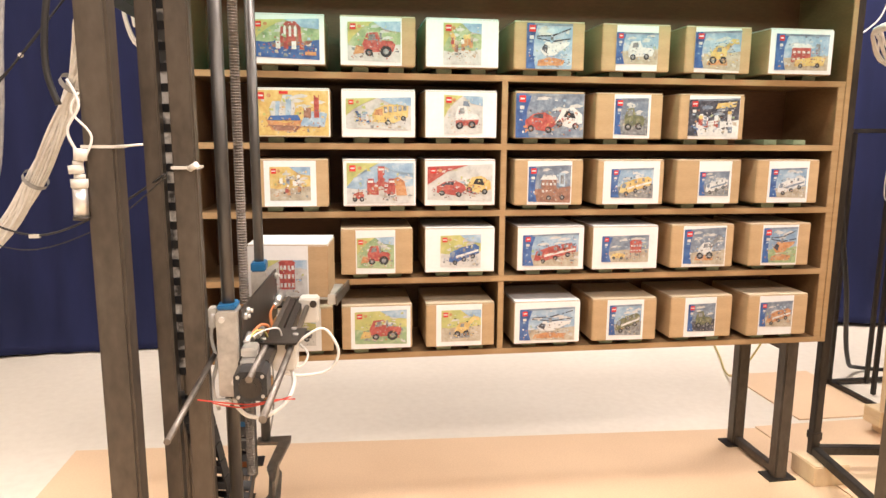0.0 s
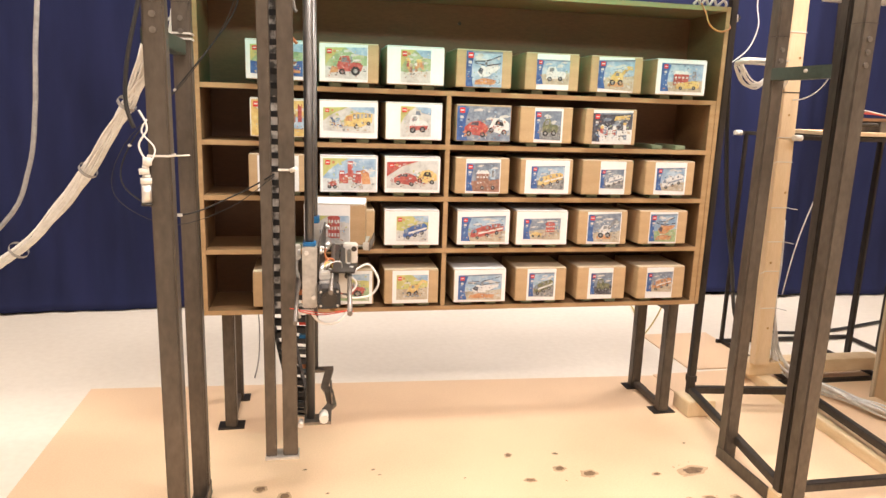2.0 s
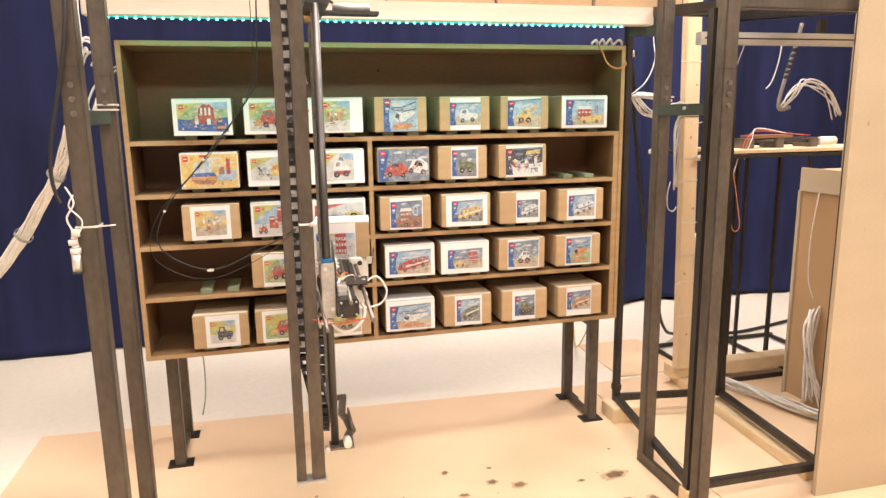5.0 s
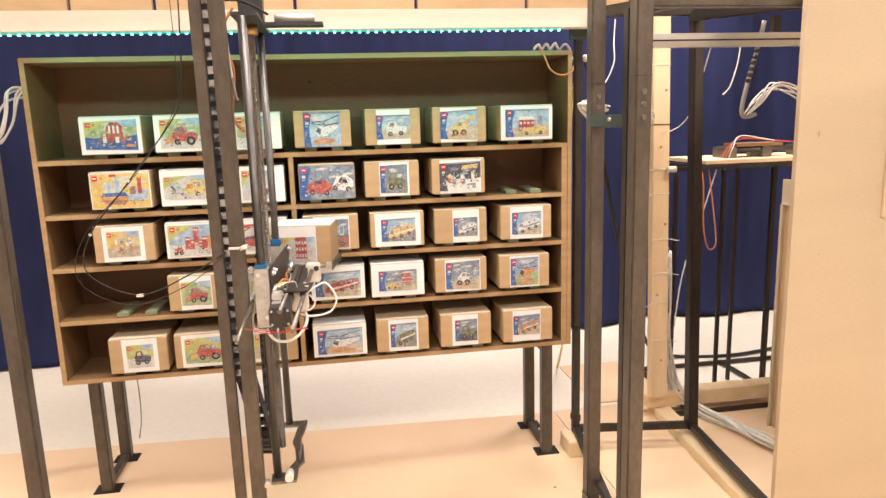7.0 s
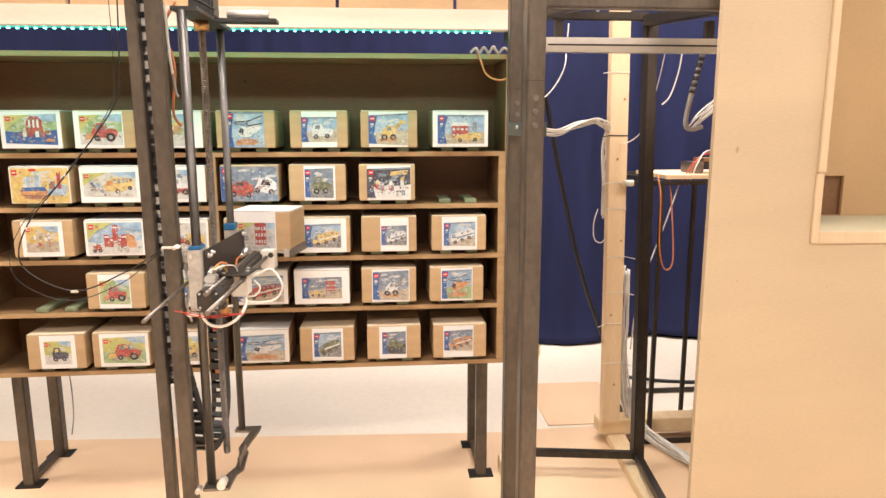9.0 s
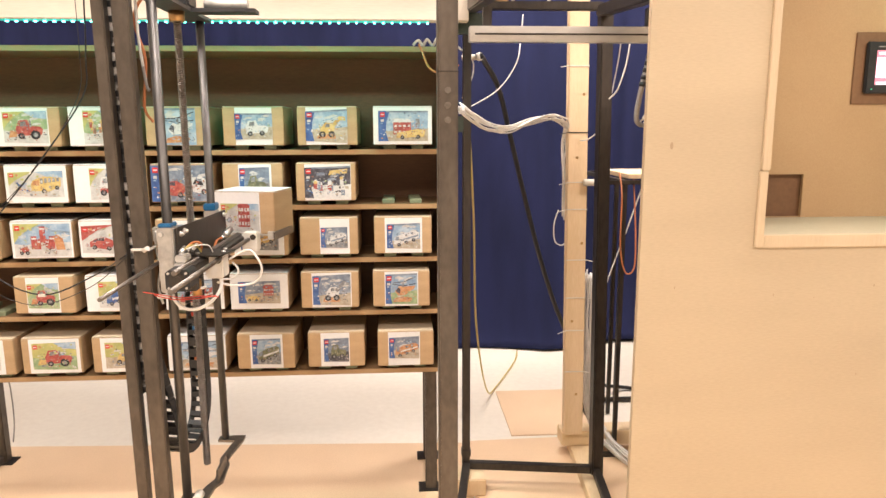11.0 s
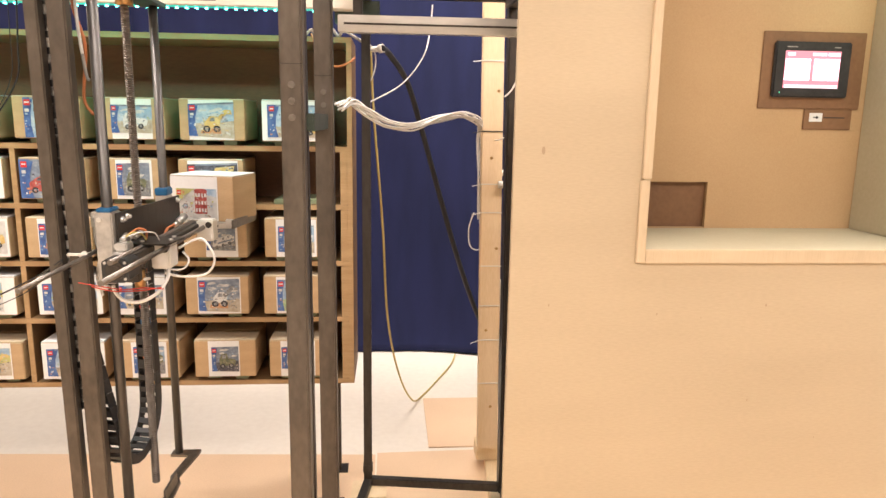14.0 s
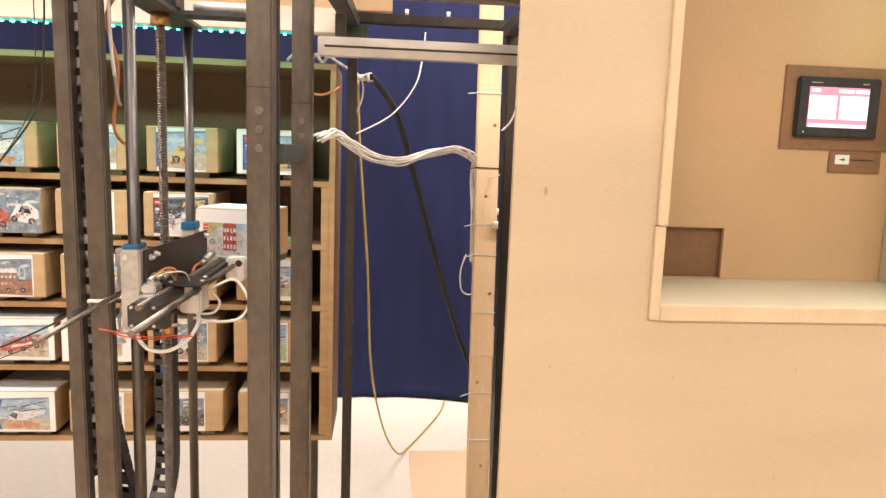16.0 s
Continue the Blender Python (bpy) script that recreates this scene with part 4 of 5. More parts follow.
# ---- the side rack beside the shelf ----
def side_rack():
    g = tagged(empty("side_rack", 2.29, -0.34, 0.0), "dark square-tube steel rack with an aluminium profile on top", "steel rack")
    x0, x1, y0, y1, zt = -0.245, 0.245, -0.395, 0.40, 1.765

    def b(name, a, e, w=0.03, mat=DARKSTEEL, label=""):
        bm = bmesh.new()
        bar(bm, a, e, w)
        return part(name, bm, mat, g, label)

    b("upright", (x0, y1, 0.076), (x0, y1, zt + 0.07), 0.03)
    b("upright", (-0.368, y0 + 0.012, 0.076), (-0.372, y0 + 0.012, zt - 0.02), 0.038)
    b("upright", (x1 + 0.018, y1 - 0.075, 0.076), (x1 + 0.012, y1 - 0.005, zt + 0.07), 0.046)
    b("upright", (x1 - 0.055, y0, 0.076), (x1 - 0.055, y0, zt), 0.036)
    part("weld_sleeve", boxm(x0 - 0.018, x0 + 0.018, y1 - 0.018, y1 + 0.018, 0.13, 0.16, 0.002), DARKSTEEL, g)
    b("floor_bar", (-0.349, y0, 0.091), (x1 - 0.02, y0, 0.091))
    b("floor_bar", (x0, y1, 0.091), (x1 - 0.005, y1 - 0.072, 0.091))
    b("floor_bar", (-0.366, y0 + 0.03, 0.091), (x0, y1 - 0.017, 0.091))
    b("floor_bar", (x1 - 0.055, y0 + 0.02, 0.091), (x1 + 0.015, y1 - 0.10, 0.091))
    b("top_bar", (-0.37, y0, zt), (x1, y0, zt), 0.04, STEEL)
    b("top_bar", (x0, y1, zt + 0.085), (x1, y1, zt + 0.085), 0.03)
    b("top_bar", (x0, y0 + 0.02, zt + 0.0), (x0, y1 - 0.0, zt + 0.07), 0.04)
    b("top_bar", (x1 - 0.055, y0 + 0.02, zt), (x1, y1, zt + 0.07), 0.04)
    # aluminium profile with a slot along it
    prof = part("aluminium_profile", boxm(-0.295, 0.50, -0.195, -0.16, 1.656, 1.698, 0.002), ALU, g, "bright slotted aluminium profile")
    part("slot", boxm(-0.28, 0.49, -0.1958, -0.194, 1.674, 1.679), DARKSTEEL, prof)
    part("hanger", boxm(x0 - 0.012, x0 + 0.012, -0.19, -0.165, 1.698, 1.75, 0.001), DARKSTEEL, g)
    part("hanger", boxm(x1 - 0.04, x1 - 0.015, -0.19, -0.165, 1.698, 1.75, 0.001), DARKSTEEL, g)
    for x in (-0.08, 0.05):
        bm = bmesh.new()
        rod(bm, (x, y1, zt + 0.1), (x, y1, zt + 0.118), 0.006)
        part("screw", bm, WHITEPL, g)
    part("foot_pad", boxm(x0 - 0.06, x0 + 0.07, 0.30, 0.43, 0.006, 0.076, 0.004), PINE, g, "pale wooden packing block")
    part("foot_pad", boxm(-0.395, -0.335, -0.42, -0.355, 0.006, 0.076, 0.004), PINE, g, "pale wooden packing block")


def timbers():
    t = tagged(empty("timber_post", 2.515, 0.30, 0.0), "pale pine timber post with cable ties, on a timber foot", "timber post")
    bm = boxm(-0.040, 0.040, -0.02, 0.025, 0.115, 2.12, 0.003)
    for v in bm.verts:
        v.co.x += 0.012 - 0.016 * v.co.z / 1.86
        v.co.y += -0.045 + 0.045 * v.co.z / 1.86
    part("post", bm, PINE, t)
    part("foot", boxm(-0.03, 0.72, -0.03, 0.06, 0.05, 0.115, 0.003), PINEX, t)
    for z, s in ((1.66, -1), (1.40, -1), (1.20, -1), (1.09, -1), (0.88, 1), (0.72, 1), (0.58, -1), (0.40, 1)):
        bm = bmesh.new()
        lx, ly = 0.012 - 0.016 * z / 1.86, -0.045 + 0.045 * z / 1.86
        box(bm, lx - 0.0415, lx + 0.0415, ly - 0.0225, ly - 0.020, z - 0.002, z + 0.002)
        rod(bm, (lx + 0.040 * s, ly - 0.022, z), (lx + 0.079 * s, ly - 0.045, z - 0.006), 0.0018, 5)
        part("cable_tie", bm, BLACKCABLE if z == 1.40 else WHITEPL, t)
    for kx, kz in ((0.01, 0.3), (-0.015, 0.62), (0.018, 0.95), (-0.01, 1.3), (0.012, 1.55)):
        bm = bmesh.new()
        rod(bm, (kx + 0.008, -0.0653 + 0.0242 * kz, kz), (kx + 0.008, -0.0662 + 0.0242 * kz, kz), 0.006, 8)
        part("knot", bm, BRASS, t)
    f = tagged(empty("floor_timber", 2.535, -0.14, 0.0), "pale pine timber lying on the fibreboard", "timber")
    ob = part("timber", boxm(-0.04, 0.04, -0.56, 0.50, 0.006, 0.05, 0.003), PINEX, f)
    f.rotation_euler.z = radians(-4)


def rod_table():
    t = tagged(empty("rod_table", 3.02, 0.4, 0.0), "tall thin-rod table with a pale board top", "table")
    bm = boxm(-0.30, 0.62, -0.16, 0.20, 1.215, 1.233, 0.002)
    part("tabletop", bm, PINE, t, "pale wooden board")
    legs = [(-0.31, -0.15), (-0.31, 0.45), (-0.20, 0.30), (-0.05, 0.10), (-0.12, 0.44), (0.10, 0.22), (0.22, 0.10), (0.30, 0.20), (0.52, 0.22)]
    for x, y in legs:
        bm = bmesh.new()
        bar(bm, (x, y, 0.006), (x, y, 1.19), 0.018)
        part("leg", bm, DARKSTEEL, t)
    for a, e in (((-0.44, -0.15), (0.55, -0.15)), ((-0.34, 0.45), (0.55, 0.45)), ((-0.31, -0.15), (-0.31, 0.45)), ((0.52, -0.15), (0.52, 0.45)), ((0.2, -0.15), (0.2, 0.45))):
        for z, w in ((1.20, 0.018), (0.016, 0.02)):
            bm = bmesh.new()
            bar(bm, (*a, z), (*e, z), w)
            part("cross_bar", bm, DARKSTEEL, t)
    for x, y in ((-0.46, -0.15), (-0.36, 0.45)):
        bm = bmesh.new()
        rod(bm, (x - 0.02, y, 1.20), (x + 0.02, y, 1.20), 0.014)
        part("end_cap", bm, WHITEPL, t, "white plastic end cap")
    a = tagged(empty("linear_actuator", 3.03, 0.40, 1.233), "dark linear actuator with rails and wiring on the table board", "actuator")
    for y in (-0.05, 0.03):
        bm = bmesh.new()
        rod(bm, (-0.14, y, 0.035), (0.34, y, 0.035), 0.011)
        part("rail", bm, DARKSTEEL, a)
    for x in (-0.13, 0.05, 0.26):
        part("clamp", boxm(x - 0.025, x + 0.025, -0.075, 0.055, 0.0, 0.05, 0.003), SCREWSTEEL, a)
    part("slide_plate", boxm(-0.1, 0.14, -0.06, 0.05, 0.05, 0.066, 0.002), MDFDARK, a)
    bm = bmesh.new()
    rod(bm, (0.30, -0.06, 0.03), (0.40, -0.06, 0.03), 0.022)
    part("end_cap", bm, WHITEPL, a, "pale cylinder end")
    for k, m in ((0, REDCABLE), (1, ORANGECABLE), (2, WHITECABLE)):
        bm = bmesh.new()
        tube(bm, [(-0.22 + 0.02 * k, -0.10, -0.05), (-0.15, -0.07 - 0.02 * k, 0.05), (-0.06, -0.03, 0.085 + 0.008 * k), (0.1, -0.05, 0.075), (0.26, -0.04 + 0.02 * k, 0.06)], 0.0022)
        part("wire", bm, m, a)


# ---- cables ----
def cables():
    bundle("cable_bundle", [(-1.2, -0.0, 0.48), (-0.82, -0.1, 0.62), (-0.52, -0.2, 0.80), (-0.365, -0.25, 0.95), (-0.26, -0.33, 1.07), (-0.17, -0.42, 1.18), (-0.095, -0.52, 1.27), (-0.045, -0.60, 1.33), (-0.01, -0.68, 1.38), (0.03, -0.72, 1.50), (0.044, -0.73, 1.66), (0.046, -0.73, 1.9), (0.046, -0.73, 2.28)], 0.0034, 0.016, 20, WHITECABLE, "thick bunch of white cables slung from the steel post", 4)
    for q, r in (((-0.52, -0.2, 0.80), 0.030), ((-0.26, -0.33, 1.07), 0.028), ((-0.095, -0.52, 1.27), 0.026)):
        tie = tagged(empty("bundle_tie", *q), "thin grey tie round the white cable bunch", "cable tie", "bundle ties")
        bm = bmesh.new()
        rod(bm, (-0.0035, 0.002, -0.004), (0.0035, -0.002, 0.004), r, 14, False)
        part("band", bm, GREYCABLE, tie)
    bundle("cable_tangle", [(0.0, -0.355, 1.62), (-0.05, -0.15, 1.66), (-0.11, 0.0, 1.64), (-0.14, 0.04, 1.53), (-0.12, 0.04, 1.44), (-0.085, 0.04, 1.50), (-0.06, 0.06, 1.58), (-0.045, 0.20, 1.60)], 0.004, 0.026, 6, WHITECABLE, "loose white cable tangle between the post and the shelf side", 41)
    cable("hanging_hose", [(-0.58, 0.4, 3.3), (-0.58, 0.4, 2.3), (-0.60, 0.4, 1.75), (-0.63, 0.4, 1.45), (-0.65, 0.4, 1.22), (-0.69, 0.4, 1.0), (-0.80, 0.4, 0.78), (-1.2, 0.4, 0.45), (-1.9, 0.4, 0.2)], 0.010, GREYCABLE, "grey hose hanging before the curtain")
    cable("post_cable", [(0.045, -0.775, 2.0), (0.05, -0.822, 1.70), (0.02, -0.825, 1.52), (-0.012, -0.83, 1.38), (-0.022, -0.83, 1.28), (-0.008, -0.83, 1.22)], 0.0055, BLACKCABLE, "black cable running down the steel post")
    p = tagged(empty("cable_connector", 0.012, -0.826, 1.09), "white cable connector with metal end tied to the post", "connector")
    bm = bmesh.new()
    for z0, z1, r, dx in ((0.0, 0.014, 0.013, 0.0), (0.0145, 0.022, 0.009, 0.001), (0.0225, 0.036, 0.012, -0.003), (0.0365, 0.043, 0.008, 0.0), (0.0435, 0.062, 0.0105, 0.004)):
        rod(bm, (dx, 0, z0), (dx * 1.3, 0, z1), r, 10)
    part("body", bm, WHITEPL, p)
    bm = bmesh.new()
    rod(bm, (-0.001, 0, -0.046), (0, 0, -0.0005), 0.0115)
    part("metal_end", bm, ALU, p)
    bm = bmesh.new()
    rod(bm, (-0.001, 0, -0.052), (-0.001, 0, -0.0465), 0.013)
    part("end_ring", bm, DARKSTEEL, p)
    bm = bmesh.new()
    tube(bm, [(0.004, 0, 0.05), (-0.012, 0.0, 0.09), (0.008, 0.0, 0.13), (-0.01, 0.01, 0.17)], 0.0026)
    tube(bm, [(0.0, 0, 0.03), (0.022, 0.005, 0.08), (-0.004, 0.0, 0.12), (0.008, 0.004, 0.15)], 0.0022)
    part("lead", bm, WHITECABLE, p)
    t = tagged(empty("post_tie", 0.042, -0.79, 1.155), "white cable tie round the steel post", "cable tie")
    part("band", boxm(-0.0275, 0.0275, -0.0278, 0.0278, -0.0025, 0.0025), WHITEPL, t)
    bm = bmesh.new()
    rod(bm, (0.025, -0.027, 0), (0.07, -0.035, 0.004), 0.002, 6)
    part("tail", bm, WHITEPL, t)
    for z in (1.47, 1.455):
        t = tagged(empty("post_tie", 0.034, -0.385, z), "white cable tie round the steel post", "cable tie")
        part("band", boxm(-0.0275, 0.0275, -0.0278, 0.0278, -0.0025, 0.0025), WHITEPL, t)
    bundle("cable_bundle", [(1.985, -0.37, 1.47), (2.0, -0.10, 1.488), (2.047, -0.04, 1.462), (2.121, 0.02, 1.425), (2.209, 0.08, 1.420), (2.3, 0.14, 1.450), (2.396, 0.2, 1.460), (2.465, 0.27, 1.425), (2.478, 0.33, 1.355), (2.485, 0.335, 1.25), (2.49, 0.335, 1.05)], 0.0033, 0.014, 10, WHITECABLE, "bunch of white cables strung to the timber post", 8)
    cable("black_hose", [(2.10, 0.10, 1.68), (2.125, 0.183, 1.665), (2.19, 0.267, 1.575), (2.252, 0.35, 1.39), (2.332, 0.433, 1.125), (2.432, 0.517, 0.81), (2.548, 0.6, 0.52), (2.75, 0.8, 0.16), (3.0, 1.0, 0.02), (3.4, 0.95, 0.014), (4.0, 1.1, 0.014)], 0.0105, BLACKCABLE, "thick black hose hanging behind the rack")
    h = tagged(empty("hose_fitting", 2.055, 0.14, 1.678), "white hose fitting fixed on the rack upright", "fitting")
    bm = bmesh.new()
    rod(bm, (-0.02, 0.0, 0), (0.035, -0.02, 0), 0.010)
    rod(bm, (0.034, -0.022, 0), (0.048, -0.03, 0.002), 0.015)
    part("body", bm, WHITEPL, h)
    cable("yellow_cable", [(2.06, 0.12, 1.67), (2.068, 0.2, 1.447), (2.098, 0.3, 1.036), (2.118, 0.4, 0.624), (2.17, 0.6, 0.30), (2.24, 0.88, 0.06), (2.301, 1.063, 0.010), (2.395, 1.278, 0.010), (2.49, 1.52, 0.010), (2.531, 1.702, 0.010)], 0.0045, YELLOWCABLE, "yellow cable hanging down and lying on the floor")
    cable("white_wire", [(2.045, 0.05, 1.49), (2.166, 0.112, 1.56), (2.244, 0.175, 1.66), (2.27, 0.237, 1.753), (2.28, 0.25, 1.85)], 0.0026, WHITECABLE, "thin white wire looped up to the rack top")
    cable("white_wire", [(2.05, 0.12, 1.70), (2.075, 0.13, 1.66), (2.07, 0.14, 1.60), (2.035, 0.15, 1.53)], 0.0026, WHITECABLE, "thin white wire looped beside the hose fitting")
    cable("white_wire", [(2.46, 0.34, 1.08), (2.44, 0.33, 1.02), (2.445, 0.33, 0.95), (2.475, 0.33, 0.93), (2.50, 0.34, 0.95)], 0.0026, WHITECABLE, "small white wire loop on the timber post")
    cable("white_wire", [(2.50, 0.33, 1.37), (2.544, 0.225, 1.374), (2.583, 0.15, 1.444), (2.60, 0.075, 1.623), (2.593, 0.0, 1.75)], 0.0026, WHITECABLE, "thin white wire rising to the rack top")
    c = tagged(empty("conduit", 2.60, -0.27, 1.60), "grey flexible conduit with black tape bands", "conduit")
    path = [(2.612, -0.3, 1.766), (2.597, -0.283, 1.654), (2.581, -0.267, 1.558), (2.572, -0.25, 1.459), (2.592, -0.24, 1.428), (2.64, -0.233, 1.436)]
    path = [Vector(q) - Vector((2.60, -0.27, 1.60)) for q in path]
    part("hose", tube(bmesh.new(), path, 0.0085), GREYCABLE, c)
    for k in range(6):
        a = path[1].lerp(path[2], -0.1 + 0.22 * k)
        d = (path[2] - path[1]).normalized() * 0.007
        bm = bmesh.new()
        rod(bm, a - d, a + d, 0.0105)
        part("tape_band", bm, BLACKPL, c)
    bundle("cable_bundle", [(2.60, -0.24, 1.44), (2.66, -0.225, 1.49), (2.74, -0.2, 1.545), (2.86, -0.2, 1.50), (2.92, -0.2, 1.40)], 0.0032, 0.022, 6, WHITECABLE, "loose white cables arching behind the kiosk", 12)
    cable("white_wire", [(2.525, -0.3, 1.70), (2.515, -0.3, 1.62), (2.49, -0.3, 1.54), (2.463, -0.3, 1.51)], 0.0026, WHITECABLE, "thin white wire hanging from the aluminium profile")
    cable("orange_wire", [(2.685, 0.25, 1.24), (2.676, 0.18, 1.15), (2.669, 0.15, 0.95), (2.690, 0.14, 0.85), (2.725, 0.14, 0.87), (2.745, 0.2, 1.0), (2.755, 0.28, 1.21)], 0.0032, ORANGECABLE, "orange wire looped under the table board")
    cable("white_wire", [(2.795, 0.27, 1.20), (2.721, 0.26, 0.98), (2.655, 0.25, 0.80), (2.620, 0.25, 0.65), (2.615, 0.28, 0.45)], 0.0032, WHITECABLE, "white wire hanging from the table board")
    bundle("cable_bundle", [(2.585, 0.33, 0.80), (2.59, 0.32, 0.55), (2.60, 0.31, 0.30), (2.65, 0.30, 0.12), (2.72, 0.20, 0.05), (2.78, 0.05, 0.045), (2.82, -0.10, 0.045), (2.88, -0.25, 0.045), (2.93, -0.32, 0.045)], 0.004, 0.026, 18, WHITECABLE, "thick bunch of pale cables running down to the floor", 21)
    bundle("cable_loops", [(2.90, -0.30, 0.06), (2.86, -0.25, 0.25), (2.88, -0.2, 0.45), (2.945, -0.16, 0.50), (2.945, -0.14, 0.30), (2.90, -0.2, 0.08)], 0.005, 0.03, 5, WHITECABLE, "loose loops of white cable beside the cabinet", 31)
    cable("white_wire", [(2.955, -0.10, 1.05), (2.93, -0.10, 0.85), (2.935, -0.1, 0.65), (2.955, -0.12, 0.55)], 0.003, WHITECABLE, "thin white wire on the cabinet side")
    cable("coiled_wire", [(1.85, 0.02, 1.708), (1.869, 0.02, 1.725), (1.885, 0.03, 1.708), (1.90, 0.02, 1.728), (1.92, 0.03, 1.708), (1.935, 0.02, 1.730), (1.955, 0.03, 1.708), (1.975, 0.02, 1.726), (1.995, 0.03, 1.715), (2.03, 0.1, 1.70)], 0.005, WHITECABLE, "white coiled wire lying on the shelf top")
    cable("orange_wire", [(1.87, 0.0, 1.71), (1.883, -0.015, 1.677), (1.905, -0.02, 1.628), (1.95, -0.02, 1.607), (1.992, -0.015, 1.62), (2.01, 0.02, 1.64)], 0.0035, ORANGECABLE, "thin orange wire hanging at the shelf corner")
    cable("thin_cord", [(0.16, 0.30, 0.505), (0.175, 0.31, 0.38), (0.17, 0.32, 0.22), (0.15, 0.33, 0.12)], 0.003, GREYCABLE, "thin grey cord hanging under the shelf")


# ---- the crane ----
CRANE = [(0, 0.146), (1, 0.238), (2, 0.330), (3, 0.42), (4, 0.511), (4.7, 0.573), (7, 0.773), (8, 0.854), (8.7, 0.912), (11, 1.126), (12, 1.215), (14, 1.390), (16, 1.567)]
LIFT = [(0, 0.862), (1, 0.895), (2, 0.924), (3, 0.952), (4, 0.980), (4.7, 1.001), (7, 1.066), (8, 1.091), (8.7, 1.112), (10.8, 1.181), (11, 1.187), (11.5, 1.200), (12, 1.211), (13, 1.223), (14, 1.231), (16, 1.240)]
ROD_F, ROD_B, SCREW = (0.058, -0.655), (0.072, -0.28), (0.060, -0.46)


def chain_link(bm, p, d, wide, deep, long):
    """One open link of the cable chain: two cheeks and two cross bars; wide runs across the bend."""
    d = Vector(d).normalized()
    across = Vector((0.976, -0.216, 0.0))
    m = Matrix((across, d.cross(across), d)).transposed().to_4x4()
    m.translation = p
    for x0, x1, y0, y1, z0, z1 in ((-wide / 2, -wide / 2 + 0.004, -deep / 2, deep / 2, -long / 2, long / 2), (wide / 2 - 0.004, wide / 2, -deep / 2, deep / 2, -long / 2, long / 2), (-wide / 2, wide / 2, -deep / 2, -deep / 2 + 0.003, -long * 0.22, long * 0.22), (-wide / 2, wide / 2, deep / 2 - 0.003, deep / 2, -long * 0.22, long * 0.22)):
        n = len(bm.verts)
        box(bm, x0, x1, y0, y1, z0, z1)
        bm.verts.ensure_lookup_table()
        for v in bm.verts[n:]:
            v.co = m @ v.co


def chain_run(pts, wide=0.046, deep=0.026, long=0.034):
    bm = bmesh.new()
    path = [Vector(p) for p in pts]
    for a, b in zip(path, path[1:]):
        chain_link(bm, (a + b) / 2, b - a, wide, deep, long)
    return bm


